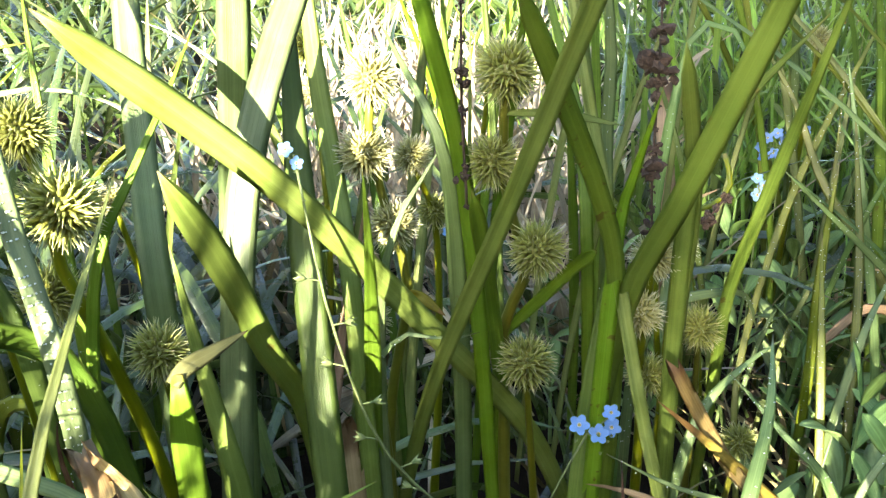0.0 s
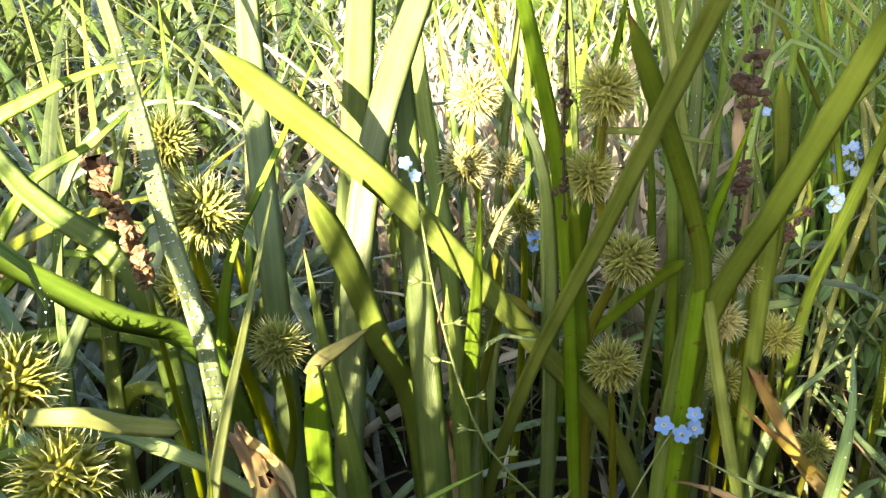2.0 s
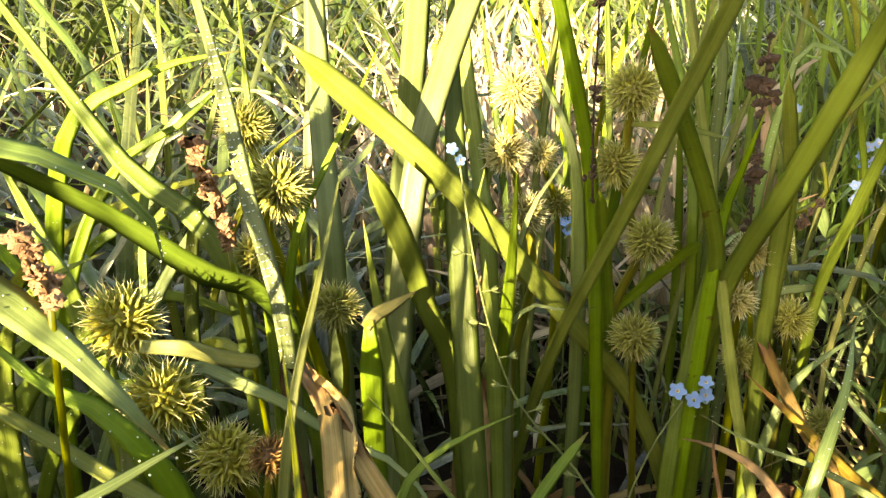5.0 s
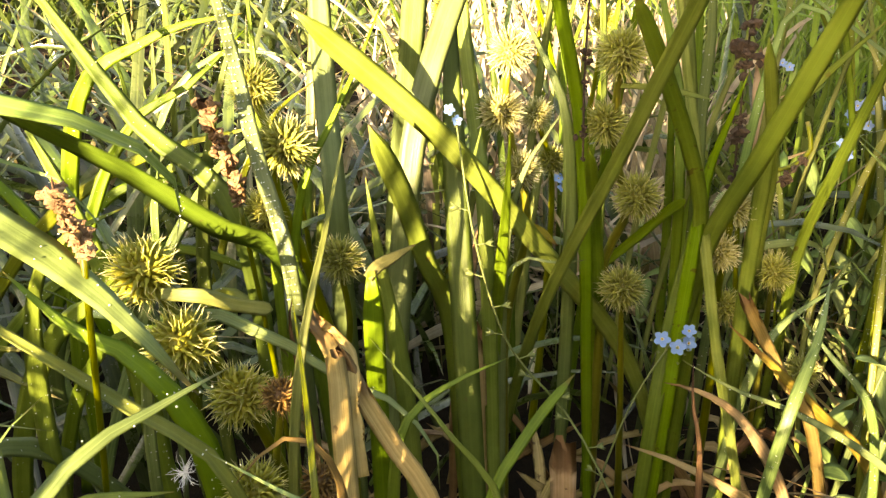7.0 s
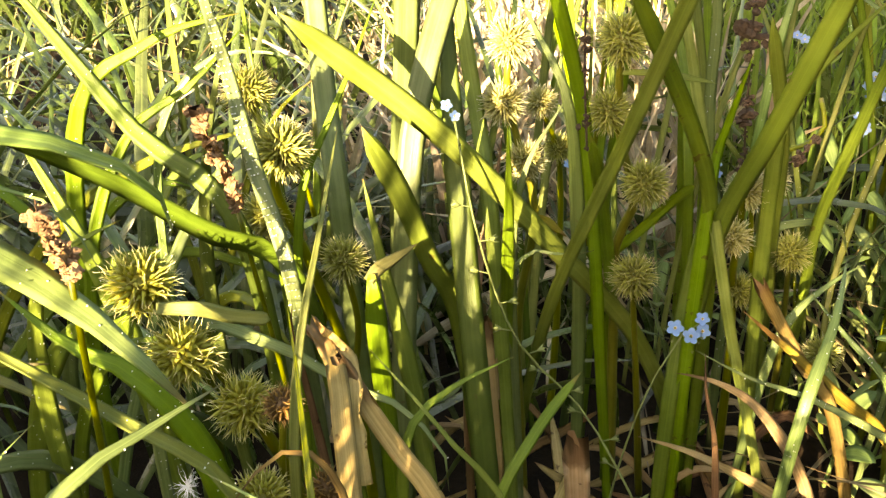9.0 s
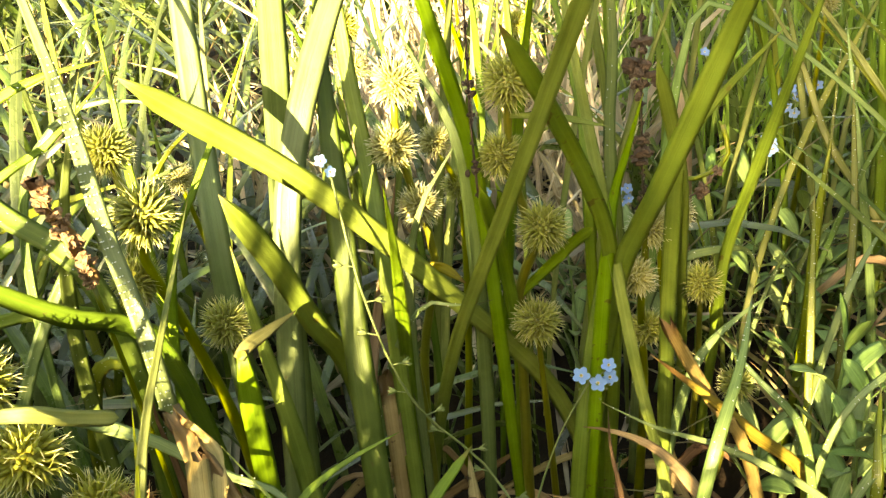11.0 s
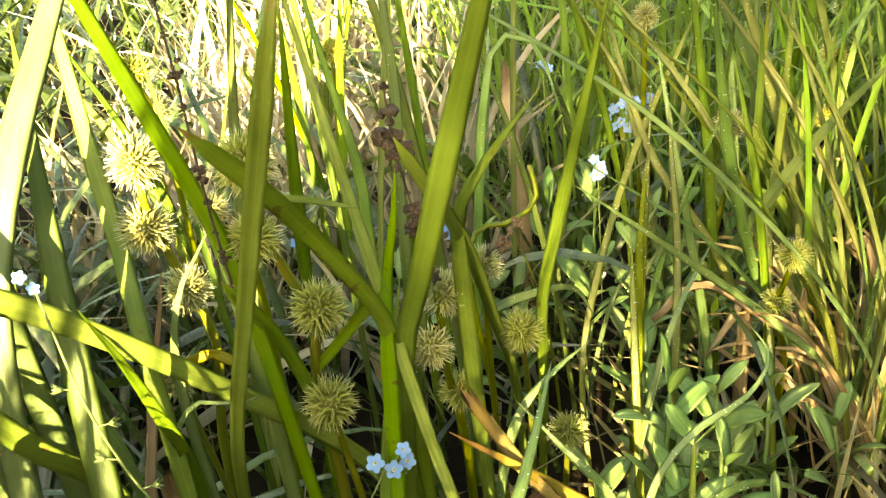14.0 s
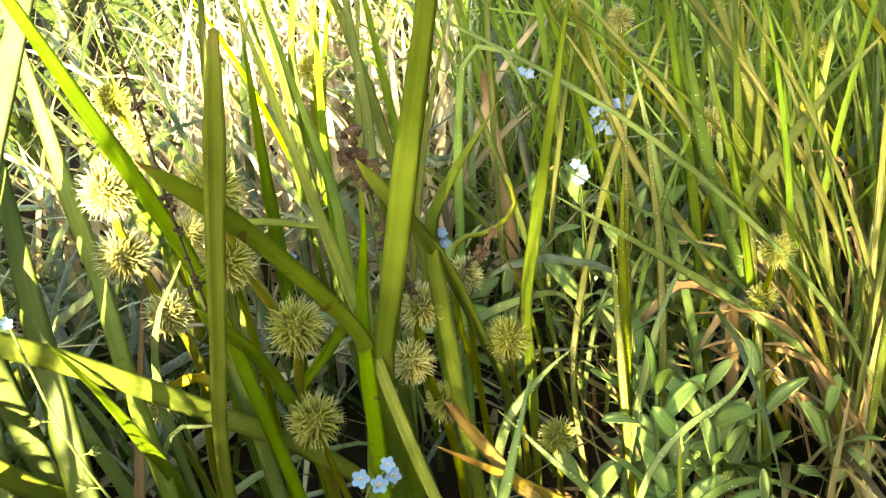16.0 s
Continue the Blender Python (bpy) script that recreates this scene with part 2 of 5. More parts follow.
# white beads, in place of the glints on clear water
DEW_GLINT = plain("dew_glint", (0.62, 0.68, 0.60), (0.78, 0.82, 0.76), 0.12, 0.45)


# ---- building helpers ----
def mesh_of(name, verts, faces, material, uvs=None, smooth=True):
    me = bpy.data.meshes.new(name)
    me.from_pydata([tuple(v) for v in verts], [], faces)
    me.materials.append(material)
    if uvs is not None:
        layer = me.uv_layers.new(name="UVMap")
        index = np.empty(len(me.loops), dtype=np.int32)
        me.loops.foreach_get("vertex_index", index)
        layer.data.foreach_set("uv", np.asarray(uvs, dtype=np.float32)[index].ravel())
    if smooth:
        me.polygons.foreach_set("use_smooth", [True] * len(me.polygons))
    me.update()
    return me


def piece(name, me, parent, label=""):
    ob = new(name, me)
    if parent is not None:
        ob.parent = parent
    return tagged(ob, label)


def thing(name, at, label, category, group="", kind=""):
    ob = new(name)
    ob.location = at
    ob.empty_display_size = 0.01
    bpy.context.view_layer.update()
    return tagged(ob, label, category, group, kind)


def under(parent, pts):
    """World points in the frame of a parent that is only moved."""
    return np.asarray(pts, float) - (np.asarray(parent.location) if parent is not None else 0)


def spline(pts, n):
    """A smooth line through the points, n samples even in length."""
    p = np.asarray(pts, float)
    p = np.vstack([2 * p[0] - p[1], p, 2 * p[-1] - p[-2]])
    out = []
    for i in range(1, len(p) - 2):
        p0, p1, p2, p3 = p[i - 1], p[i], p[i + 1], p[i + 2]
        d1, d2, d3 = (max(np.linalg.norm(b - a) ** 0.5, 1e-5) for a, b in ((p0, p1), (p1, p2), (p2, p3)))
        m1 = (p1 - p0) / d1 - (p2 - p0) / (d1 + d2) + (p2 - p1) / d2
        m2 = (p2 - p1) / d2 - (p3 - p1) / (d2 + d3) + (p3 - p2) / d3
        m1, m2 = m1 * d2, m2 * d2
        for u in np.linspace(0, 1, 24, endpoint=False):
            out.append((2 * u**3 - 3 * u**2 + 1) * p1 + (u**3 - 2 * u**2 + u) * m1 + (-2 * u**3 + 3 * u**2) * p2 + (u**3 - u**2) * m2)
    out.append(p[-2])
    out = np.array(out)
    s = np.r_[0, np.cumsum(np.linalg.norm(np.diff(out, axis=0), axis=1))]
    t = np.linspace(0, s[-1], n)
    return np.stack([np.interp(t, s, out[:, k]) for k in range(3)], -1)


def unit(v):
    return v / np.maximum(np.linalg.norm(v, axis=-1, keepdims=True), 1e-9)


VIEW = np.array([0.02, -0.06, 0.34])


def ribbon(pts, width, material, name="leaf", turn=0.0, twist=0.0, fold=0.18, thick=0.14, tip="point", n=26, rise=0.0, wave=0.0, seed=0, facing=None, taper=0.32):
    """A solid leaf blade along the points: a shallow channel in front, a keel behind, tapering to its tip."""
    rng = np.random.default_rng(seed + int(abs(pts[-1][0]) * 1e5) % 9999)
    pts = [np.asarray(p, float) for p in pts]
    if rise:
        d = unit(pts[-1] - pts[-2])
        pts.append(pts[-1] + d * rise)
    c = spline(pts, n)
    t = unit(np.gradient(c, axis=0))
    f = unit((VIEW if facing is None else np.asarray(facing)) - c[n // 2])
    side = unit(np.cross(t, f))
    for i in range(1, n):
        if side[i] @ side[i - 1] < 0:
            side[i] *= -1
    norm = np.cross(side, t)
    v = np.linspace(0, 1, n)
    ang = radians(turn) + radians(twist) * (v - 0.5) + np.interp(v, np.linspace(0, 1, 5), rng.normal(0, 0.08, 5))
    s2 = side * np.cos(ang)[:, None] + norm * np.sin(ang)[:, None]
    n2 = np.cross(s2, t)
    if tip == "round":
        w = np.where(v > 0.9, np.sqrt(np.clip(1 - ((v - 0.9) / 0.1) ** 2, 0, 1)), 1) * (0.8 + 0.2 * np.clip(v * 3, 0, 1))
    elif tip == "torn":
        w = 0.85 + 0.15 * np.clip(v * 3, 0, 1)
    elif tip == "blunt":
        w = np.where(v > 0.93, 1 - 0.6 * (v - 0.93) / 0.07, 1) * (0.85 + 0.15 * np.clip(v * 3, 0, 1))
    else:
        w = np.clip((1 - v) / taper, 0, 1) ** 0.75 * (0.75 + 0.25 * np.clip(v * 3, 0, 1))
    w = np.maximum(w, 0.04) * width * 0.5
    ruffle = np.interp(v, np.linspace(0, 1, 12), rng.normal(0, 1, 12)) * wave
    cols = [(-1, 0), (-0.5, 1), (0, 1), (0.5, 1), (1, 0), (0.5, -1), (0, -1), (-0.5, -1)]
    verts, uvs = [], []
    for j, (x, k) in enumerate(cols):
        off = fold * abs(x) - (0 if k >= 0 else thick * (1 - 0.4 * abs(x) * 2)) + ruffle * x
        verts.append(c + s2 * (w * x)[:, None] + n2 * (w * off)[:, None])
        if tip == "torn":
            verts[-1][-1] += t[-1] * width * rng.uniform(-0.2, 1.1)
            verts[-1][-2] += n2[-1] * width * rng.uniform(-0.25, 0.25)
        uvs.append(np.stack([np.full(n, 0.5 + 0.5 * x), v], -1))
    verts = np.stack(verts, 1).reshape(-1, 3)
    uvs = np.stack(uvs, 1).reshape(-1, 2)
    m = len(cols)
    faces = [(i * m + j, i * m + (j + 1) % m, (i + 1) * m + (j + 1) % m, (i + 1) * m + j) for i in range(n - 1) for j in range(m)]
    faces += [tuple(range(m))[::-1], tuple((n - 1) * m + j for j in range(m))]
    return mesh_of(name, verts, faces, material, uvs)


def tube(pts, r0, r1, material, name="stem", n=20, sides=8):
    c = spline(pts, n)
    t = unit(np.gradient(c, axis=0))
    a = unit(np.cross(t, np.array([0.31, 0.95, 0.05])))
    b = np.cross(t, a)
    r = np.linspace(r0, r1, n)
    verts, uvs = [], []
    for i in range(n):
        for j in range(sides):
            q = 2 * math.pi * j / sides
            verts.append(c[i] + r[i] * (math.cos(q) * a[i] + math.sin(q) * b[i]))
            uvs.append((j / sides, i / (n - 1)))
    faces = [(i * sides + j, i * sides + (j + 1) % sides, (i + 1) * sides + (j + 1) % sides, (i + 1) * sides + j) for i in range(n - 1) for j in range(sides)]
    faces += [tuple(range(sides))[::-1], tuple((n - 1) * sides + j for j in range(sides))]
    return mesh_of(name, verts, faces, material, uvs)


def burr_mesh(seed, material, count=260, spread=0.10):
    """A bur of spindle-shaped fruits with thin beaks round a core, radius 1."""
    rng = np.random.default_rng(seed)
    bm = bmesh.new()
    bmesh.ops.create_icosphere(bm, subdivisions=2, radius=0.60)
    verts = [np.array(v.co) for v in bm.verts]
    faces = [tuple(v.index for v in f.verts) for f in bm.faces]
    bm.free()
    golden = math.pi * (3 - math.sqrt(5))
    rings = ((0.50, 0.040, 0.0), (0.62, 0.066, 0.0), (0.73, 0.058, 0.1), (0.80, 0.027, 0.3), (0.92, 0.015, 0.7), (1.04, 0.009, 1.0))
    for i in range(count):
        z = 1 - 2 * (i + 0.5) / count
        r = math.sqrt(1 - z * z)
        d = unit(np.array([r * math.cos(golden * i), r * math.sin(golden * i), z]) + rng.normal(0, 0.035, 3))
        a = unit(np.cross(d, np.array([0.3, 0.5, 0.8])))
        b = np.cross(d, a)
        bend, hook = unit(d + rng.normal(0, spread, 3)), rng.normal(0, 0.03, 3)
        long, stout = rng.uniform(0.92, 1.06), rng.uniform(0.85, 1.12)
        base = len(verts)
        for dist, rad, mixb in rings:
            c = unit(d * (1 - mixb) + bend * mixb) * (dist if mixb < 0.2 else dist * long) + hook * mixb**2
            for k in range(5):
                q = 2 * math.pi * k / 5
                verts.append(c + rad * stout * (math.cos(q) * a + math.sin(q) * b))
        verts.append(bend * 1.12 * long + hook * 1.6)
        last = len(rings) - 1
        for o in range(base, base + 5 * last, 5):
            faces += [(o + k, o + (k + 1) % 5, o + 5 + (k + 1) % 5, o + 5 + k) for k in range(5)]
        faces += [(base + 5 * last + k, base + 5 * last + (k + 1) % 5, base + 5 * last + 5) for k in range(5)]
    return mesh_of("fruit_head", verts, faces, material)


BURRS = [burr_mesh(11, BURR), burr_mesh(12, BURR), burr_mesh(13, BURR_SUN_CREAM), burr_mesh(14, BURR_YELLOW, 220, 0.16), burr_mesh(15, BURR_BROWN, 120, 0.22)]


def head(plant, at, radius, kind=0, label=""):
    ob = piece("fruit_head", BURRS[kind], plant, label)
    ob.location = under(plant, [at])[0]
    k = int(abs(at[0]) * 1e4 + abs(at[2]) * 1e4)
    ob.rotation_euler = (k % 7 * 0.4, k % 5 * 0.5, k % 11 * 0.6)
    ob.scale = (radius,) * 3
    return ob


def leaf(plant, pts, width, material=None, label="", name="leaf", **shape):
    return piece(name, ribbon(under(plant, pts), 0.89 * width, material or REED, facing=under(plant, [VIEW])[0], **shape), plant, label)


def stem(plant, pts, r0=0.0022, r1=0.0014, material=None, name="stem"):
    return piece(name, tube(under(plant, pts), r0, r1, material or STEM, name), plant)


def withered(plant, pts, sizes, seed, material=None, name="withered_spike", label="crumpled dark brown spent flower spike"):
    """A thin axis with crumpled brown lumps: a spent flower spike, or a shrivelled leaf."""
    rng = np.random.default_rng(seed)
    pts = under(plant, pts)
    bm = bmesh.new()
    for p, s in zip(spline(pts, len(sizes)), sizes):
        for flake in range(10):
            made = bmesh.ops.create_icosphere(bm, subdivisions=2, radius=1.0)["verts"]
            o, side = Vector(rng.uniform(-50, 50, 3)), Vector(rng.normal(0, 0.55, 3)) * s
            turn, stretch = Euler(rng.uniform(0, 6, 3)), rng.uniform((0.35, 0.5, 0.6), (0.7, 0.9, 1.2))
            for v in made:
                k = 0.85 + 0.6 * noise.noise(v.co * 1.7 + o) + 0.35 * noise.noise(v.co * 4.5 + o)
                q = Vector([a * c for a, c in zip(v.co, stretch)])
                q.rotate(turn)
                v.co = Vector(p) + side + q * s * 0.72 * k
    me = bpy.data.meshes.new(name)
    bm.to_mesh(me)
    bm.free()
    me.materials.append(material or WITHERED)
    spike = piece(name, me, plant, label)
    piece("axis", tube(pts, 0.0005, 0.0004, WITHERED, "axis"), spike)
    return spike


def beads(pts, width, facing, count=34, size=1.0):
    """Fine dew beads sitting on the front of a blade."""
    rng = np.random.default_rng(int(abs(pts[-1][0]) * 1e5) % 9999)
    c = spline(pts, 80)
    t = unit(np.gradient(c, axis=0))
    f = unit(facing - c[40])
    side = unit(np.cross(t, f))
    norm = np.cross(side, t)
    ball = bmesh.new()
    bmesh.ops.create_icosphere(ball, subdivisions=1, radius=1.0)
    bv = np.array([v.co for v in ball.verts])
    bf = np.array([[v.index for v in q.verts] for q in ball.faces])
    ball.free()
    verts, faces = [], []
    for k in range(count):
        i, x = rng.integers(24, 78), rng.uniform(-0.4, 0.4)
        at = c[i] + side[i] * width * x * 0.9 + norm[i] * width * (0.09 * abs(x) * 2 + 0.02)
        verts.append(bv * size * rng.uniform(0.00014, 0.00034) + at)
        faces.append(bf + k * len(bv))
    return mesh_of("dew", np.concatenate(verts), np.concatenate(faces).tolist(), DEW_GLINT)


def loose(name, label, category, pts, width, material, group="", **shape):
    """A single blade that stands or lies by itself."""
    base = np.asarray(pts[0], float)
    me = ribbon(np.asarray(pts, float) - base, width, material, name=name, facing=VIEW - base, **shape)
    ob = new(name, me)
    ob.location = base
    if name == "grass_blade":
        piece("dew", beads(np.asarray(pts, float) - base, width, VIEW - base), ob, "fine beads of dew")["kind"] = "stuff"
    return tagged(ob, label, category, group)


def blade(pts, width, material=None, label="long narrow green grass blade wet with dew", **shape):
    return loose("grass_blade", label, "grass blade", pts, width, material or GRASS, "loose grass blades", **shape)


def dead(pts, width, material=None, label="dry tan strap of a dead reed leaf", **shape):
    shape.setdefault("wave", 0.25)
    return loose("dead_leaf", label, "dead leaf", pts, width, material or STRAW, "dead leaves", **shape)


# ---- the ground ----
def height(x, y):
    near = max(0.0, 1 - (x * x + (y - 0.4) ** 2) / 9)
    return -0.004 + near * (0.010 * noise.noise(Vector((x * 9, y * 9, 1))) + 0.008 * noise.noise(Vector((x * 28, y * 28, 4))))


def ground():
    lines = sorted({round(s * v, 4) for s in (-1, 1) for v in [i * 0.02 for i in range(60)] + [1.2 * 1.25**k for k in range(1, 36)]})
    m = len(lines)
    verts = [(x, y + 0.3, height(x, y + 0.3)) for y in lines for x in lines]
    faces = [(j * m + i, j * m + i + 1, (j + 1) * m + i + 1, (j + 1) * m + i) for j in range(m - 1) for i in range(m - 1)]
    tagged(new("ground", mesh_of("ground", verts, faces, SOIL)), "dark wet soil strewn with plant litter", "ground", kind="structure")


ground()


# ---- grass by the thousand ----
def sheet(name, label, material, category, verts, faces, uv):
    me = bpy.data.meshes.new(name)
    me.vertices.add(len(verts))
    me.vertices.foreach_set("co", verts.ravel())
    me.loops.add(faces.size)
    me.loops.foreach_set("vertex_index", faces.ravel().astype(np.int32))
    me.polygons.add(len(faces))
    me.polygons.foreach_set("loop_start", np.arange(0, faces.size, 4, dtype=np.int32))
    me.polygons.foreach_set("use_smooth", np.ones(len(faces), dtype=bool))
    layer = me.uv_layers.new(name="UVMap")
    layer.data.foreach_set("uv", uv[faces.ravel()].astype(np.float32).ravel())
    me.materials.append(material)
    me.update(calc_edges=True)
    tagged(new(name, me), label, category, kind="stuff")


def field(name, label, material, n, box, tall, wide, lean, seed, keep=None, drift=(0.0, 0.0), droop=0.6, category="grass", least=0.08):
    rng = np.random.default_rng(seed)
    x, y = rng.uniform(box[0], box[1], n), rng.uniform(box[2], box[3], n)
    if keep is not None:
        k = keep(x, y)
        x, y = x[k], y[k]
    n = len(x)
    tuft = np.array([noise.noise(Vector((a * 6, b * 6, seed))) for a, b in zip(x, y)])
    h = rng.uniform(*tall, n) * (1 + 0.35 * tuft)
    w = rng.uniform(*wide, n)
    a = rng.uniform(0, 2 * math.pi, n)
    l = np.minimum(np.abs(rng.normal(0, lean, n)) + least, 1.3)
    dx, dy = np.cos(a) * l + drift[0], np.sin(a) * l + drift[1]
    q = rng.normal(0, 0.7, n)
    sx, sy = np.cos(q), np.sin(q)
    curl = rng.uniform(0.0, droop, n)
    rows, seg = [], 7
    for i in range(seg):
        u = i / (seg - 1)
        out = h * (u * 0.5 + u * u * (0.6 + curl))
        px, py = x + dx * out, y + dy * out
        pz = h * (u - curl * 0.75 * u**3)
        ww = w * 0.5 * (1 - u**2.2) + 0.0001
        z0 = np.array([height(p, r) for p, r in zip(x, y)]) if i == 0 else z0
        rows.append(np.stack([np.stack([px - sx * ww, py - sy * ww, z0 + pz], -1), np.stack([px + sy * ww * 0.4, py - sx * ww * 0.4, z0 + pz], -1), np.stack([px + sx * ww, py + sy * ww, z0 + pz], -1)], 1))
    verts = np.stack(rows, 1).reshape(-1, 3)
    uv = np.tile(np.array([(c / 2, i / (seg - 1)) for i in range(seg) for c in range(3)]), (n, 1))
    local = np.array([(i * 3 + c, i * 3 + c + 1, i * 3 + c + 4, i * 3 + c + 3) for i in range(seg - 1) for c in range(2)])
    faces = (local[None] + (np.arange(n) * seg * 3)[:, None, None]).reshape(-1, 4)
    sheet(name, label, material, category, verts, faces, uv)
    return verts.reshape(n, seg, 3, 3)


def arcs(name, label, material, n, box, length, width, lean, bend, seed, keep=None, heading=0.0, spread=math.pi, category="grass", seg=9):
    """Blades that rise at a lean and bow over along their length, each a shallow channel."""
    rng = np.random.default_rng(seed)
    x, y = rng.uniform(box[0], box[1], n), rng.uniform(box[2], box[3], n)
    if keep is not None:
        k = keep(x, y)
        x, y = x[k], y[k]
    n = len(x)
    tuft = np.array([noise.noise(Vector((a * 7, b * 7, seed))) for a, b in zip(x, y)])
    z0 = np.array([height(a, b) for a, b in zip(x, y)])
    l, w = rng.uniform(*length, n) * (1 + 0.3 * tuft), rng.uniform(*width, n)
    az = heading + rng.uniform(-spread, spread, n) + tuft
    start, bow, roll, curl = radians(lean) * rng.uniform(0.2, 1.6, n), np.radians(rng.uniform(*bend, n)), rng.normal(0, 0.5, n), rng.normal(0, 0.5, n)
    perp = np.stack([-np.sin(az), np.cos(az), 0 * az], -1)
    at, rows = np.stack([x, y, z0 - 0.003], -1), []
    for i in range(seg):
        u = i / (seg - 1)
        a = start + bow * u**1.7
        t = np.stack([np.sin(a) * np.cos(az), np.sin(a) * np.sin(az), np.cos(a)], -1)
        if i:
            at = at + t * (l / (seg - 1))[:, None]
            at[:, 2] = np.maximum(at[:, 2], z0 + 0.003)
        r = (roll + curl * u)[:, None]
        up = np.cross(perp, t)
        side, face = perp * np.cos(r) + up * np.sin(r), up * np.cos(r) - perp * np.sin(r)
        half = (w * 0.5 * min(1.0, 0.55 + 1.5 * u) * (1 - u**2.6) ** 0.8 + 0.0001)[:, None]
        rows.append(np.stack([at - side * half, at - face * half * 0.3, at + side * half], 1))
    verts = np.stack(rows, 1).reshape(-1, 3)
    uv = np.tile(np.array([(c / 2, i / (seg - 1)) for i in range(seg) for c in range(3)]), (n, 1))
    local = np.array([(i * 3 + c, i * 3 + c + 1, i * 3 + c + 4, i * 3 + c + 3) for i in range(seg - 1) for c in range(2)])
    faces = (local[None] + (np.arange(n) * seg * 3)[:, None, None]).reshape(-1, 4)
    sheet(name, label, material, category, verts, faces, uv)
    return verts.reshape(n, seg, 3, 3)


def fan(x, y):
    """The part of the meadow that can come into view."""
    return (np.abs(x) < 0.22 + 0.75 * y)


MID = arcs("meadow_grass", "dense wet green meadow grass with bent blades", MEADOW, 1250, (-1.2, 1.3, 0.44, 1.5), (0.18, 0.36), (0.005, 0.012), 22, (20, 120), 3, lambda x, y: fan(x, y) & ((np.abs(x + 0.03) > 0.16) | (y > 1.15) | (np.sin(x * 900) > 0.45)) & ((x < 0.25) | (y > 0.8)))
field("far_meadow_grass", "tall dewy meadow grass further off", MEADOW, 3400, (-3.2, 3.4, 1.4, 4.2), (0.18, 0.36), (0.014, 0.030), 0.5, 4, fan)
arcs("pale_grass", "fine pale yellow-green grass bowing over", THIN_GRASS_LIFTED, 330, (0.16, 1.0, 0.56, 1.25), (0.14, 0.30), (0.003, 0.007), 20, (20, 110), 47, fan)
field("dry_grass", "dry tan grass stalks among the green", MEADOW_DRY, 600, (-1.4, 1.6, 0.45, 2.2), (0.06, 0.24), (0.003, 0.007), 0.7, 5, lambda x, y: fan(x, y) & (x < 0.12))
arcs("dry_stubble", "bleached upright stubble, whitened to look overexposed", BLEACHED_SUNLIT, 420, (-0.20, 0.14, 0.58, 1.3), (0.10, 0.26), (0.004, 0.010), 18, (0, 60), 15, fan)
arcs("bleached_litter", "bleached dead leaves, whitened to look overexposed", BLEACHED_SUNLIT, 620, (-0.24, 0.14, 0.50, 1.4), (0.08, 0.22), (0.005, 0.012), 70, (0, 40), 14, fan)
field("fallen_straw", "flattened dead grass lying on the soil", MEADOW_DRY, 320, (-0.5, 0.8, 0.2, 0.9), (0.05, 0.12), (0.003, 0.008), 1.6, 6, lambda x, y: fan(x, y) & ((y > 0.42) | (x > 0.17)))
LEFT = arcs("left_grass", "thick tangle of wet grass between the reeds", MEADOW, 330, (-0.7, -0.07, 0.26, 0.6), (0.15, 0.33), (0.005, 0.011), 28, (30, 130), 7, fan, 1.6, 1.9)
field("dry_foot", "dry tan grass at the foot of the sedge", MEADOW_DRY, 130, (0.17, 0.5, 0.25, 0.40), (0.04, 0.12), (0.003, 0.007), 0.9, 20, fan)
field("low_grass", "sparse low grass between the reed bases", MEADOW, 120, (-0.15, 0.35, 0.37, 0.55), (0.05, 0.15), (0.003, 0.006), 0.7, 8, fan)
field("rusty_litter", "rust-brown dead bracken and leaves in the grass", RUSTY, 260, (0.75, 1.5, 1.25, 1.9), (0.06, 0.20), (0.010, 0.024), 0.9, 38, fan)
RIGHT = arcs("right_grass", "tall upright meadow grass", THIN_GRASS_LIFTED, 900, (0.12, 0.9, 0.42, 1.0), (0.24, 0.46), (0.0022, 0.0058), 13, (5, 80), 9, lambda x, y: fan(x, y) & ~((x < 0.29) & (y < 0.62)))

# unseen reeds and grass added behind the viewer to block and dapple the sun
field("reed_stand", "unseen stand of reeds added to block the sun", REED_SHADE, 190, (-2.0, -0.95, -6.4, -5.4), (2.5, 3.0), (0.018, 0.034), 0.008, 10, lambda x, y: (x > -0.098 + 0.268 * y) & (x < 0.36 + 0.268 * y) & (np.abs(x - 0.268 * y - 0.075) > 0.085), category="reeds", droop=0.1, least=0.003)
field("thin_reeds", "unseen loose reeds added to thin the sunlight", REED_SHADE, 1000, (-1.2, 0.5, -4.5, -3.7), (1.55, 1.95), (0.018, 0.034), 0.03, 19, lambda x, y: x > 0.34 + 0.268 * y, category="reeds", droop=0.1, least=0.01)
field("grass_bank", "unseen grass added behind the viewer to block low sun", MEADOW, 3600, (-1.3, -0.20, -0.70, -0.26), (0.30, 0.45), (0.005, 0.010), 0.25, 16)
field("near_grass_bank", "unseen grass added behind the viewer to block low sun", MEADOW, 330, (-0.62, -0.22, -0.60, -0.30), (0.27, 0.41), (0.006, 0.011), 0.12, 12, least=0.02, droop=0.25)
field("high_grass_bank", "unseen tall grass added to block low sun", MEADOW, 1000, (-0.27, 0.45, -0.62, -0.27), (0.25, 0.41), (0.005, 0.010), 0.08, 18, lambda x, y: ((x < -0.03 + 0.268 * y) & ((np.abs(x - 0.268 * y + 0.10) > 0.028) | (np.sin(x * 900) > -0.2))) | (x > 0.16 + 0.268 * y), least=0.02, droop=0.2)
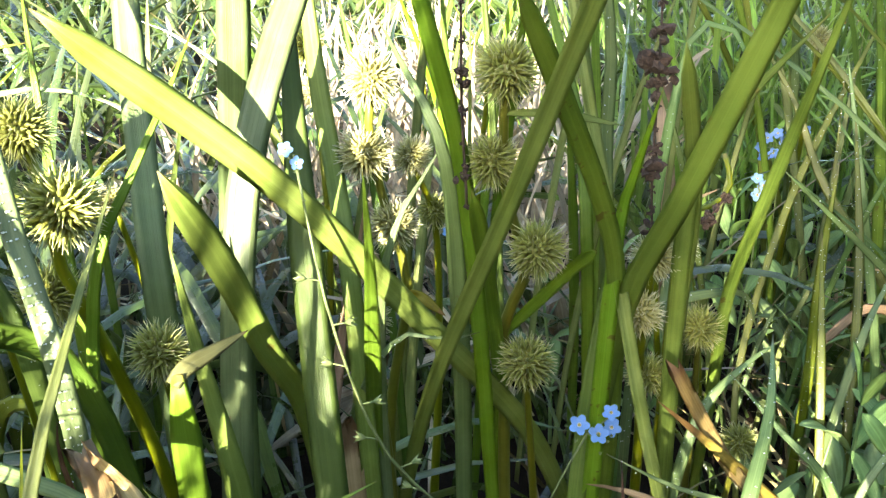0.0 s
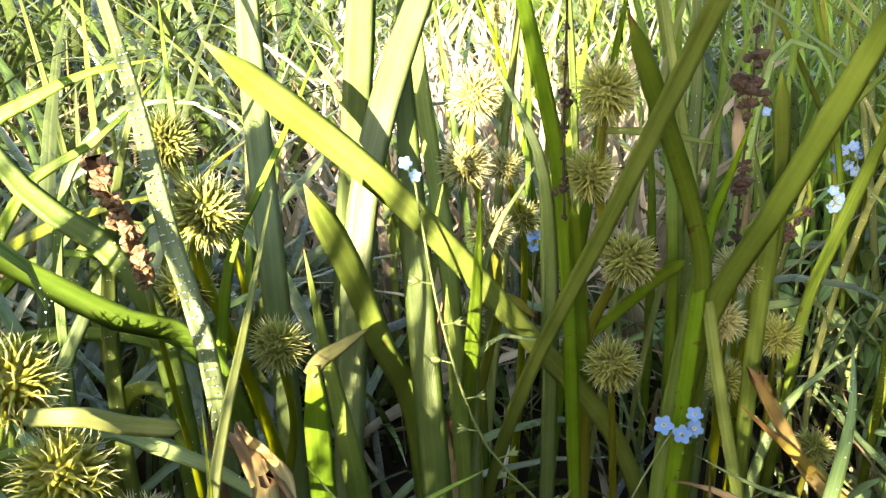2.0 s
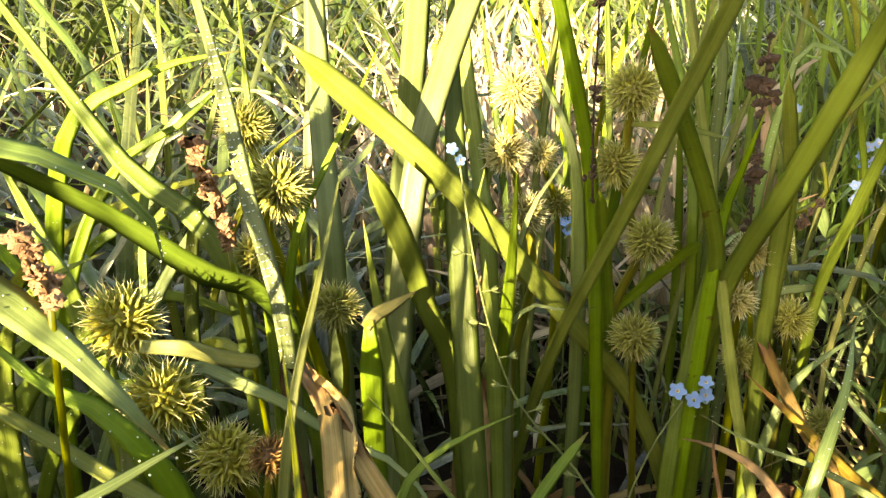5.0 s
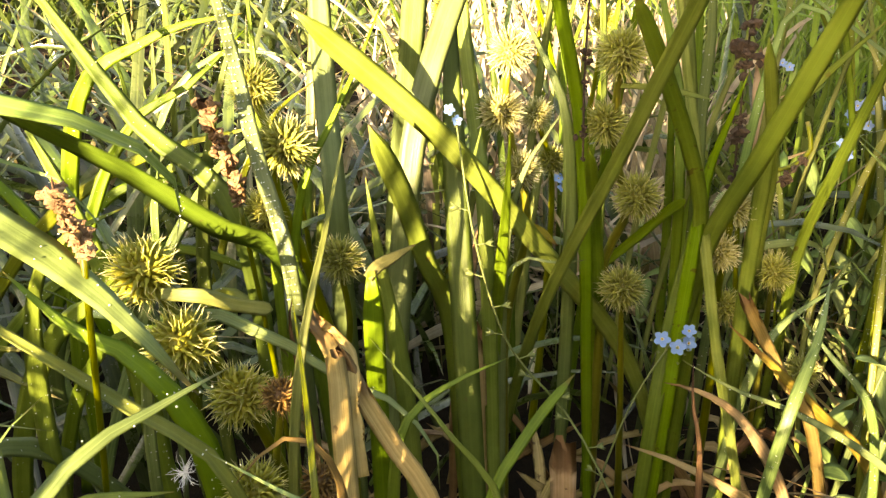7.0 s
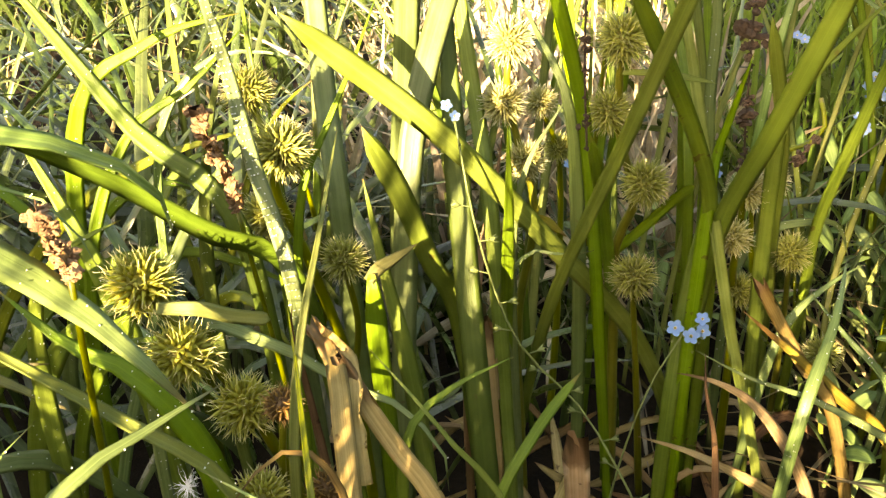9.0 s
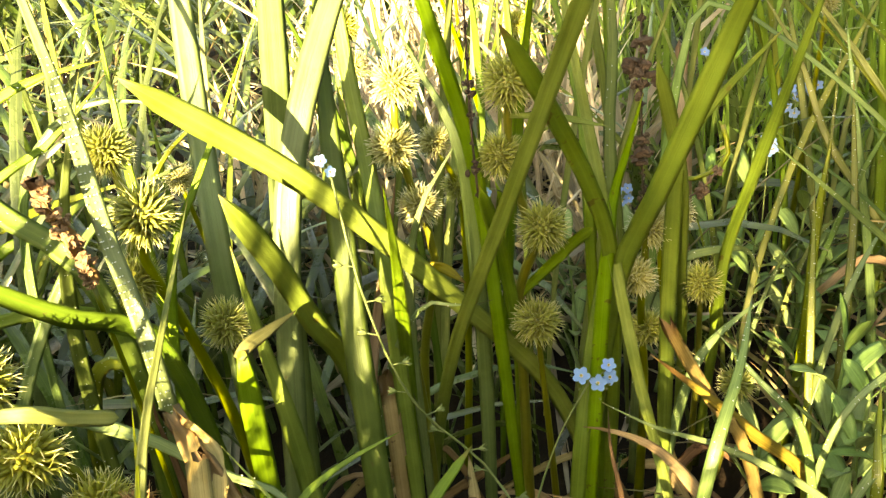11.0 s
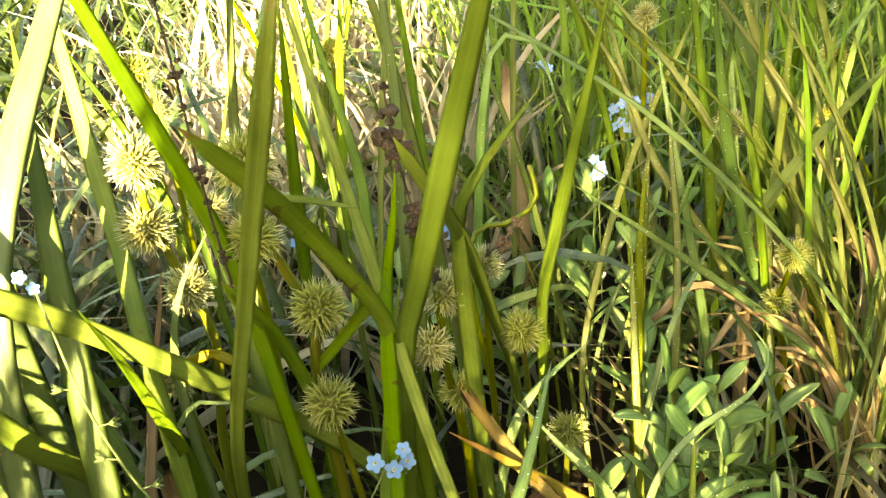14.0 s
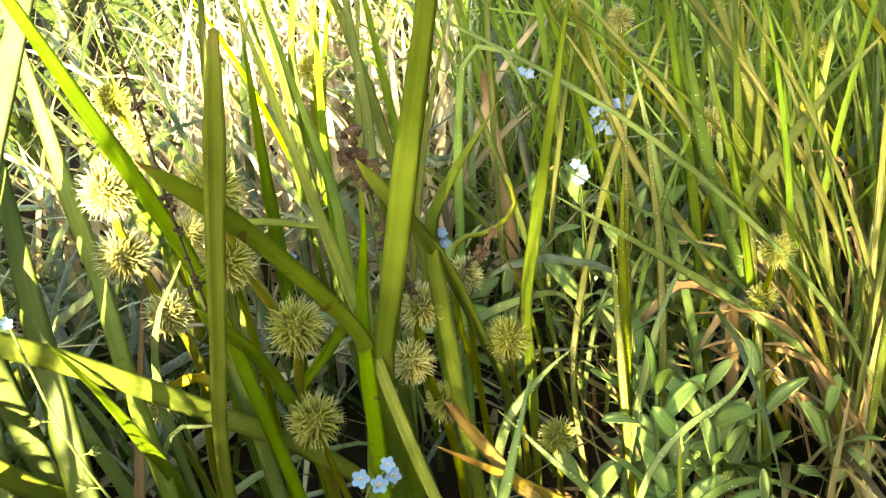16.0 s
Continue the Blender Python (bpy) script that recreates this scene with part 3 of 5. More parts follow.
field("grass_tuft", "unseen grass tuft added to block low sun", MEADOW, 175, (-0.28, -0.17, -0.48, -0.34), (0.39, 0.45), (0.006, 0.011), 0.05, 40, least=0.02, droop=0.15)
field("tall_blades", "unseen tall blades added to dapple the sun", REED_SHADE, 560, (-1.05, 0.05, -0.74, -0.28), (0.36, 0.60), (0.010, 0.020), 0.1, 17, lambda x, y: (x - 0.268 * y < -0.205) | ((x - 0.268 * y > -0.085) & (x - 0.268 * y < -0.03)) | (np.sin(x * 900) > 0.4), drift=(0.0, -0.1), droop=0.3)

# unseen reeds added at the back and sides to cut low sky light
field("reed_thicket", "unseen dense reeds added to block low sky light", REED_SHADE, 1500, (-0.1, 1.9, -1.25, -0.55), (0.75, 1.15), (0.012, 0.024), 0.05, 35, lambda x, y: x > 0.50 + 0.268 * y, category="reeds", droop=0.15, least=0.01)
field("reed_thicket", "unseen dense reeds added to block low sky light", REED_SHADE, 900, (-3.2, -1.6, -1.6, 0.3), (0.8, 1.2), (0.016, 0.030), 0.05, 36, category="reeds", droop=0.15, least=0.01)
field("reed_thicket", "unseen dense reeds at the side, added to block low sky light", REED_SHADE, 900, (1.1, 2.4, -0.7, 0.9), (0.8, 1.2), (0.016, 0.030), 0.05, 37, category="reeds", droop=0.15, least=0.01)
field("meadow_around", "open wet meadow grass all around", MEADOW, 24000, (-5.0, 5.0, -5.0, 6.0), (0.12, 0.24), (0.018, 0.036), 0.5, 39, lambda x, y: ~fan(x, y) & ((y < -0.75) | (np.abs(x) > 0.5 + 0.75 * np.maximum(y, 0))))


def sun_screen_tree(x, y, low, high, radius, leaves, seed):
    """Unseen slender young tree, added so its crown shades the middle of the meadow."""
    rng = np.random.default_rng(seed)
    tree = thing("sun_screen_tree", (x, y, height(x, y)), "unseen slender tree added to shade the middle", "tree")
    line = [(x, y, 0.0), (x + 0.01, y, low * 0.5), (x - 0.01, y, low), (x, y, high)]
    stem(tree, line, 0.012, 0.004, WITHERED, "trunk")
    mid, half = (low + high) / 2, (high - low) / 2
    verts, faces, uvs = [], [], []
    for k in range(leaves):
        d = unit(rng.normal(0, 1, 3)) * rng.uniform(0, 1) ** 0.4
        c = np.array([d[0] * radius, d[1] * radius * 2.5, mid - tree.location[2] + d[2] * half])
        t = unit(rng.normal(0, 1, 3) - np.array([0, 0, 0.5]))
        q = unit(np.cross(t, rng.normal(0, 1, 3)))
        l, w = rng.uniform(0.035, 0.060), rng.uniform(0.018, 0.030)
        o = len(verts)
        for u, e in ((0, 0.08), (0.3, 0.9), (0.65, 0.85), (1, 0.05)):
            verts += [c + t * l * u - q * w * e * 0.5, c + t * l * u + q * w * e * 0.5]
            uvs += [(0, u), (1, u)]
        faces += [(o + 2 * n, o + 2 * n + 1, o + 2 * n + 3, o + 2 * n + 2) for n in range(3)]
    piece("crown", mesh_of("crown", verts, faces, REED_SHADE, uvs), tree, "dark green crown that blocks the sun")["kind"] = "stuff"


sun_screen_tree(-1.80, -7.0, 2.06, 3.10, 0.145, 1500, 49)

# ---- bur-reed plants in front ----
def reed(x, y, label, group="bur-reed plants"):
    return thing("bur_reed", (x, y, height(x, y)), label, "bur-reed plant", group)


plant_a = reed(0.03, 0.325, "bur-reed plant with four spiky green fruit heads on a zigzag stem")
stem(plant_a, [(0.030, 0.328, 0.0), (0.026, 0.318, 0.12), (0.025, 0.313, 0.162), (0.031, 0.299, 0.190), (0.022, 0.290, 0.225), (0.020, 0.280, 0.250), (0.020, 0.273, 0.268)], 0.0034, 0.0016)
stem(plant_a, [(0.046, 0.318, 0.0), (0.038, 0.302, 0.09), (0.032, 0.292, 0.150)], 0.0022, 0.0014)
head(plant_a, (0.020, 0.273, 0.270), 0.0112)
head(plant_a, (0.017, 0.282, 0.238), 0.0100, 1)
head(plant_a, (0.034, 0.289, 0.203), 0.0116, 1)
head(plant_a, (0.032, 0.292, 0.155), 0.0116)
leaf(plant_a, [(0.075, 0.341, 0.000), (0.040, 0.314, 0.104), (-0.004, 0.282, 0.174), (-0.047, 0.242, 0.241), (-0.090, 0.194, 0.298)], 0.0100, REED_LIME, tip="round", turn=8)
leaf(plant_a, [(0.028, 0.300, 0.000), (0.010, 0.283, 0.208), (0.005, 0.279, 0.244), (-0.005, 0.273, 0.284), (-0.017, 0.268, 0.328)], 0.0068, rise=0.08)
leaf(plant_a, [(0.072, 0.319, 0.000), (0.061, 0.278, 0.195), (0.050, 0.261, 0.232), (0.033, 0.243, 0.270), (0.017, 0.219, 0.303)], 0.0074, REED_SPOTTED, tip="round")
leaf(plant_a, [(-0.024, 0.332, 0.000), (-0.021, 0.322, 0.043), (-0.006, 0.281, 0.144), (0.021, 0.239, 0.242), (0.048, 0.204, 0.336)], 0.0066, tip="blunt", fold=0.4, thick=0.8)
leaf(plant_a, [(0.025, 0.314, 0.157), (0.039, 0.307, 0.176), (0.048, 0.297, 0.192), (0.054, 0.283, 0.205)], 0.0056, name="bract", tip="blunt", fold=0.5, thick=0.4)
leaf(plant_a, [(0.027, 0.328, 0.000), (0.026, 0.323, 0.067), (0.024, 0.315, 0.129), (0.017, 0.293, 0.187), (0.009, 0.257, 0.236)], 0.0068, tip="round", fold=0.35, thick=0.35)
leaf(plant_a, [(0.018, 0.278, 0.2555), (0.037, 0.270, 0.257), (0.056, 0.263, 0.255)], 0.0030, REED_LIME, name="bract")
withered(plant_a, [(0.008, 0.273, 0.225), (0.006, 0.272, 0.258), (0.005, 0.272, 0.300), (0.002, 0.276, 0.335)], [0.0010, 0.0020, 0.0010, 0.0014, 0.0022, 0.0009, 0.0010, 0.0019, 0.0010, 0.0010, 0.0016], 1)

plant_b = reed(-0.02, 0.31, "bur-reed plant with sunlit straw-tipped fruit heads and broad pale leaves")
stem(plant_b, [(-0.022, 0.318, 0.0), (-0.022, 0.316, 0.12), (-0.014, 0.313, 0.180), (-0.022, 0.314, 0.210), (-0.027, 0.310, 0.240), (-0.026, 0.308, 0.258)], 0.0030, 0.0016)
head(plant_b, (-0.026, 0.308, 0.261), 0.0108, 2)
head(plant_b, (-0.029, 0.310, 0.233), 0.0110, 2)
head(plant_b, (-0.019, 0.309, 0.205), 0.0100, 2)
head(plant_b, (-0.029, 0.299, 0.170), 0.0094, 2)
stem(plant_b, [(-0.018, 0.312, 0.0), (-0.022, 0.306, 0.10), (-0.029, 0.299, 0.165)], 0.0018, 0.0012)
leaf(plant_b, [(-0.022, 0.200, 0.000), (-0.030, 0.211, 0.102), (-0.037, 0.230, 0.167), (-0.0455, 0.262, 0.236), (-0.052, 0.296, 0.298)], 0.0116, REED_BLUE, rise=0.02, fold=0.1)
leaf(plant_b, [(-0.083, 0.300, 0.000), (-0.0752, 0.2825, 0.1559), (-0.07, 0.2699, 0.2113), (-0.0637, 0.2616, 0.2615), (-0.0596, 0.2574, 0.3043)], 0.0114, REED_PALE, rise=0.12, fold=0.1)
leaf(plant_b, [(-0.072, 0.210, 0.000), (-0.061, 0.242, 0.226), (-0.057, 0.253, 0.255), (-0.049, 0.269, 0.284), (-0.039, 0.289, 0.311)], 0.0114, REED_PALE, rise=0.10, fold=0.1)
leaf(plant_b, [(-0.020, 0.262, 0.000), (-0.034, 0.289, 0.195), (-0.040, 0.308, 0.224), (-0.047, 0.324, 0.258), (-0.052, 0.337, 0.293)], 0.0082, rise=0.08)
leaf(plant_b, [(-0.029, 0.315, 0.000), (-0.026, 0.282, 0.141), (-0.024, 0.261, 0.180), (-0.022, 0.239, 0.219), (-0.021, 0.217, 0.254)], 0.0066, fold=0.35)
leaf(plant_b, [(-0.046, 0.285, 0.000), (-0.043, 0.270, 0.119), (-0.039, 0.292, 0.161), (-0.032, 0.312, 0.198), (-0.030, 0.321, 0.214)], 0.0056, TAN, "rusty orange dead leaf", wave=0.2)
leaf(plant_b, [(-0.024, 0.297, 0.178), (-0.011, 0.297, 0.181), (0.001, 0.294, 0.174)], 0.0050, YELLOW, "yellowing torn leaf", name="bract", wave=0.3)

leaf(plant_b, [(0.010, 0.300, 0.0), (0.006, 0.295, 0.180), (-0.001, 0.293, 0.242), (-0.013, 0.301, 0.265), (-0.023, 0.313, 0.281)], 0.0078, REED_PALE)
leaf(plant_b, [(-0.020, 0.300, 0.0), (-0.022, 0.285, 0.190), (-0.014, 0.288, 0.219), (-0.007, 0.293, 0.229), (0.002, 0.299, 0.243)], 0.0050, REED_PALE)
leaf(plant_b, [(-0.028, 0.265, 0.0), (-0.031, 0.270, 0.070), (-0.033, 0.272, 0.109), (-0.036, 0.280, 0.132)], 0.0085, STRAW, "torn tan leaf stub", tip="torn", wave=0.25)

plant_c = reed(-0.09, 0.25, "bur-reed plant with stacked bright green fruit heads among broad leaves")
stem(plant_c, [(-0.090, 0.252, 0.0), (-0.094, 0.250, 0.12), (-0.106, 0.243, 0.185), (-0.115, 0.238, 0.222), (-0.116, 0.240, 0.240), (-0.123, 0.245, 0.256)], 0.0032, 0.0018)
stem(plant_c, [(-0.094, 0.250, 0.12), (-0.090, 0.252, 0.150), (-0.093, 0.251, 0.178)], 0.0018, 0.0014)
head(plant_c, (-0.123, 0.245, 0.258), 0.0104, 1)
head(plant_c, (-0.107, 0.229, 0.240), 0.0122, 0)
head(plant_c, (-0.121, 0.241, 0.207), 0.0108)
head(plant_c, (-0.093, 0.251, 0.182), 0.0108)
leaf(plant_c, [(-0.036, 0.280, 0.000), (-0.046, 0.251, 0.160), (-0.053, 0.232, 0.193), (-0.059, 0.214, 0.228), (-0.067, 0.195, 0.261)], 0.0094, REED, tip="round", fold=0.2, thick=0.2)
leaf(plant_c, [(-0.090, 0.262, 0.000), (-0.101, 0.279, 0.201), (-0.108, 0.300, 0.230), (-0.114, 0.319, 0.267), (-0.118, 0.335, 0.307)], 0.0118, REED_PALE, rise=0.10)
leaf(plant_c, [(-0.063, 0.192, 0.000), (-0.0645, 0.188, 0.130), (-0.0655, 0.187, 0.180), (-0.066, 0.1875, 0.2105)], 0.0086, REED, "green leaf with a folded tan tip", tip="blunt")
leaf(plant_c, [(-0.0672, 0.1868, 0.2080), (-0.0650, 0.1895, 0.2108), (-0.0600, 0.1997, 0.2105), (-0.0545, 0.2154, 0.2085)], 0.0058, REED_FADED, "fading folded tip", taper=0.8)
leaf(plant_c, [(-0.050, 0.215, 0.000), (-0.057, 0.209, 0.133), (-0.061, 0.210, 0.165), (-0.067, 0.211, 0.200), (-0.072, 0.211, 0.236)], 0.0084)
dewy = leaf(plant_c, [(-0.088, 0.188, 0.000), (-0.096, 0.189, 0.212), (-0.110, 0.206, 0.244), (-0.122, 0.224, 0.276), (-0.135, 0.240, 0.305)], 0.0064, REED_PALE, rise=0.06, fold=0.3)
piece("dew", beads(under(plant_c, [(-0.0945, 0.188, 0.120), (-0.096, 0.188, 0.212), (-0.110, 0.205, 0.244), (-0.122, 0.223, 0.276), (-0.133, 0.238, 0.300)]), 0.0062, under(plant_c, [VIEW])[0], 300, 1.05), dewy, "fine beads of dew")["kind"] = "stuff"
leaf(plant_c, [(-0.118, 0.230, 0.000), (-0.105, 0.241, 0.217), (-0.095, 0.250, 0.241), (-0.085, 0.264, 0.264), (-0.077, 0.281, 0.287)], 0.0045)

plant_d = reed(-0.085, 0.155, "bur-reed plant with sunlit ripening fruit heads and one browned head")
stem(plant_d, [(-0.080, 0.165, 0.0), (-0.090, 0.162, 0.12), (-0.106, 0.157, 0.178), (-0.122, 0.155, 0.205), (-0.132, 0.157, 0.220)], 0.0030, 0.0018)
head(plant_d, (-0.133, 0.156, 0.222), 0.0124, 3)
head(plant_d, (-0.121, 0.150, 0.200), 0.0124, 3)
head(plant_d, (-0.103, 0.150, 0.181), 0.0116, 3)
head(plant_d, (-0.086, 0.140, 0.190), 0.0072, 4, "small brown withering fruit head")
head(plant_d, (-0.093, 0.128, 0.162), 0.0106, 3)
head(plant_d, (-0.076, 0.142, 0.155), 0.0078, 4, "small brown withering fruit head")
stem(plant_d, [(-0.084, 0.150, 0.0), (-0.084, 0.142, 0.10), (-0.090, 0.140, 0.150), (-0.086, 0.140, 0.188)], 0.0018, 0.0012)
leaf(plant_d, [(-0.076, 0.110, 0.000), (-0.074, 0.112, 0.190), (-0.072, 0.125, 0.225), (-0.070, 0.140, 0.242), (-0.071, 0.181, 0.266)], 0.0036, REED_LIME, fold=0.4)
# darker leaf colour and turned from the sun, in place of a shadow
leaf(plant_d, [(-0.085, 0.235, 0.000), (-0.104, 0.209, 0.203), (-0.120, 0.187, 0.225), (-0.137, 0.165, 0.252), (-0.159, 0.140, 0.279)], 0.0104, REED_BLUE, rise=0.05, turn=42)
leaf(plant_d, [(-0.116, 0.132, 0.228), (-0.105, 0.136, 0.226), (-0.098, 0.141, 0.221), (-0.088, 0.146, 0.217)], 0.0050, REED_LIME, name="bract", tip="round")
leaf(plant_d, [(-0.055, 0.085, 0.000), (-0.057, 0.076, 0.185), (-0.064, 0.096, 0.214), (-0.072, 0.119, 0.220), (-0.080, 0.140, 0.228)], 0.0028, STEM, fold=0.4, thick=0.5)
leaf(plant_d, [(0.000, 0.113, 0.000), (-0.017, 0.118, 0.178), (-0.029, 0.119, 0.194), (-0.042, 0.124, 0.208), (-0.056, 0.133, 0.218)], 0.0030)
leaf(plant_d, [(-0.055, 0.175, 0.000), (-0.052, 0.158, 0.162), (-0.047, 0.164, 0.171), (-0.036, 0.175, 0.175), (-0.017, 0.183, 0.182)], 0.0050)
leaf(plant_d, [(-0.030, 0.130, 0.000), (-0.019, 0.144, 0.155), (-0.012, 0.153, 0.166), (-0.004, 0.164, 0.174), (0.006, 0.177, 0.181)], 0.0042, tip="round")

plant_e = reed(0.09, 0.33, "bur-reed plant with three green fruit heads under withered brown spikes")
stem(plant_e, [(0.090, 0.333, 0.0), (0.087, 0.326, 0.10), (0.081, 0.314, 0.150), (0.080, 0.306, 0.182), (0.079, 0.303, 0.200)], 0.0028, 0.0016)
head(plant_e, (0.082, 0.310, 0.191), 0.0102, 2)
head(plant_e, (0.075, 0.297, 0.174), 0.0094, 2)
head(plant_e, (0.086, 0.319, 0.134), 0.0096)
withered(plant_e, [(0.079, 0.303, 0.198), (0.075, 0.296, 0.222), (0.073, 0.291, 0.240), (0.069, 0.278, 0.272), (0.068, 0.277, 0.290)], [0.0010, 0.0030, 0.0014, 0.0010, 0.0042, 0.0022, 0.0010, 0.0010, 0.0028, 0.0048, 0.0038, 0.0012], 2)
leaf(plant_e, [(0.056, 0.315, 0.000), (0.065, 0.280, 0.184), (0.074, 0.257, 0.231), (0.084, 0.236, 0.279), (0.095, 0.218, 0.327)], 0.0090, rise=0.08, fold=0.12)
leaf(plant_e, [(0.100, 0.317, 0.000), (0.090, 0.302, 0.200), (0.090, 0.295, 0.234), (0.098, 0.285, 0.255), (0.117, 0.269, 0.288)], 0.0080)
leaf(plant_e, [(0.101, 0.262, 0.000), (0.092, 0.262, 0.067), (0.073, 0.270, 0.143), (0.057, 0.284, 0.220), (0.042, 0.299, 0.293)], 0.0056, REED_LIME, fold=0.6, rise=0.05)
leaf(plant_e, [(0.124, 0.400, 0.000), (0.119, 0.387, 0.084), (0.106, 0.348, 0.151), (0.092, 0.301, 0.218), (0.070, 0.253, 0.282)], 0.0064, tip="round")
leaf(plant_e, [(0.052, 0.262, 0.000), (0.060, 0.279, 0.204), (0.062, 0.283, 0.220), (0.066, 0.280, 0.240), (0.069, 0.270, 0.265)], 0.0072, REED_SPOTTED)
leaf(plant_e, [(0.070, 0.318, 0.000), (0.060, 0.311, 0.130), (0.055, 0.311, 0.204), (0.053, 0.330, 0.239), (0.044, 0.349, 0.275)], 0.0056, REED, rise=0.06)

leaf(plant_e, [(0.046, 0.258, 0.0), (0.050, 0.268, 0.101), (0.054, 0.281, 0.134), (0.059, 0.294, 0.168), (0.065, 0.308, 0.201)], 0.0080, REED, tip="point", fold=0.3)

plant_f = reed(0.125, 0.365, "low bur-reed plant with small round green fruit heads")
stem(plant_f, [(0.126, 0.372, 0.0), (0.124, 0.368, 0.08), (0.120, 0.362, 0.130)], 0.0022, 0.0014)
stem(plant_f, [(0.140, 0.365, 0.0), (0.140, 0.352, 0.05), (0.139, 0.343, 0.080)], 0.0020, 0.0014)
stem(plant_f, [(0.110, 0.365, 0.0), (0.104, 0.358, 0.10), (0.102, 0.350, 0.176)], 0.0022, 0.0014)
head(plant_f, (0.120, 0.362, 0.134), 0.0112, 1)
head(plant_f, (0.139, 0.343, 0.083), 0.0102)
head(plant_f, (0.102, 0.350, 0.180), 0.0092, 2)
stem(plant_f, [(0.104, 0.360, 0.10), (0.097, 0.362, 0.165), (0.102, 0.371, 0.187), (0.118, 0.372, 0.189), (0.131, 0.377, 0.198), (0.129, 0.384, 0.212)], 0.0016, 0.0012)
withered(plant_f, [(0.104, 0.345, 0.188), (0.112, 0.339, 0.199), (0.116, 0.338, 0.206)], [0.0012, 0.0034, 0.0022], 3)
leaf(plant_f, [(0.130, 0.375, 0.000), (0.131, 0.365, 0.105), (0.130, 0.359, 0.151), (0.136, 0.348, 0.199), (0.143, 0.336, 0.248)], 0.0066, REED_SPOTTED, rise=0.07)


def behind(x, y, heads, leaves, tall, seed, label, lean=0.12):
    """A bur-reed plant further back: fruit heads on a stem and a sheaf of long leaves."""
    rng = np.random.default_rng(seed)
    p = reed(x, y, label, "bur-reed plants further back")
    if heads:
        line = [(x, y, 0.0), (x + 0.004, y, heads[0][2] * 0.6)] + [(a, b, c - 0.003) for a, b, c, r in heads]
        stem(p, line, 0.0026, 0.0014)
    for k, (a, b, c, r) in enumerate(heads):
        head(p, (a, b, c), r, (seed + k) % 4)
    for k in range(leaves):
        q = rng.uniform(0, 2 * math.pi)
        d = np.array([math.cos(q), 0.7 * math.sin(q) + 0.25]) * abs(rng.normal(lean, 0.5 * lean))
        h = tall * rng.uniform(0.7, 1.1)
        root = np.array([x, y]) + rng.normal(0, 0.012, 2)
        pts = [(*(root + d * h * u * (0.4 + 0.9 * u)), h * u * (1 - 0.12 * u)) for u in (0, 0.35, 0.7, 1.0)]
        leaf(p, pts, rng.uniform(0.0040, 0.0078), (REED, REED_LIME, REED_SPOTTED, REED_BLUE)[rng.integers(4)], turn=rng.uniform(-45, 45), twist=rng.uniform(-50, 50), fold=rng.uniform(0.1, 0.4))
    return p


behind(-0.006, 0.365, [(-0.004, 0.360, 0.193, 0.0085), (-0.013, 0.345, 0.222, 0.0087)], 4, 0.36, 21, "bur-reed plant with two shaded fruit heads behind the sunlit leaves")
behind(-0.076, 0.51, [(-0.076, 0.510, 0.215, 0.0112), (-0.075, 0.484, 0.246, 0.0108)], 4, 0.34, 22, "bur-reed plant with two dark fruit heads in the open grass")
behind(0.36, 0.60, [(0.374, 0.585, 0.14, 0.010), (0.370, 0.580, 0.188, 0.0106)], 5, 0.36, 23, "bur-reed plant half hidden in tall grass")
behind(0.27, 0.40, [(0.262, 0.392, 0.115, 0.009), (0.265, 0.386, 0.147, 0.0090)], 1, 0.30, 24, "bur-reed plant leaning among dry leaves")
behind(0.265, 0.51, [(0.272, 0.502, 0.140, 0.0095), (0.269, 0.499, 0.176, 0.0104)], 2, 0.35, 25, "bur-reed plant with pale spiky heads in the grass")
behind(0.22, 0.53, [(0.218, 0.510, 0.245, 0.0080)], 2, 0.36, 26, "slender bur-reed plant with one small head")
behind(0.09, 0.43, [], 3, 0.38, 27, "leafy bur-reed plant without fruit")
behind(0.05, 0.42, [], 3, 0.40, 28, "leafy bur-reed plant without fruit")
behind(0.16, 0.50, [], 2, 0.36, 29, "leafy bur-reed plant without fruit")
behind(-0.16, 0.42, [(-0.165, 0.412, 0.18, 0.009)], 4, 0.30, 30, "bur-reed plant with one head in the wet grass")
behind(0.02, 0.56, [(0.03, 0.55, 0.23, 0.010)], 5, 0.36, 31, "bur-reed plant standing in the sunlit meadow")
behind(0.45, 0.50, [(0.44, 0.49, 0.16, 0.010)], 5, 0.36, 32, "bur-reed plant half hidden in tall grass")
behind(-0.30, 0.55, [], 4, 0.32, 33, "leafy bur-reed plant without fruit")
behind(-0.02, 0.75, [(-0.02, 0.74, 0.24, 0.010)], 5, 0.36, 34, "bur-reed plant standing in the sunlit meadow")

# ---- loose grass blades ----
blade([(-0.250, 0.040, 0.0), (-0.205, 0.055, 0.250), (-0.160, 0.072, 0.300), (-0.126, 0.093, 0.295), (-0.108, 0.110, 0.282), (-0.105, 0.128, 0.263), (-0.116, 0.147, 0.239)], 0.0050, GRASS_BLUE, "pale arching grass blade coated with dew", fold=0.3, taper=0.2)
blade([(-0.270, 0.060, 0.0), (-0.210, 0.070, 0.260), (-0.163, 0.083, 0.290), (-0.133, 0.094, 0.265), (-0.122, 0.101, 0.250), (-0.109, 0.104, 0.232), (-0.095, 0.103, 0.215)], 0.0088, GRASS_BLUE, "broad pale grass blade coated with dew", taper=0.12, fold=0.08)
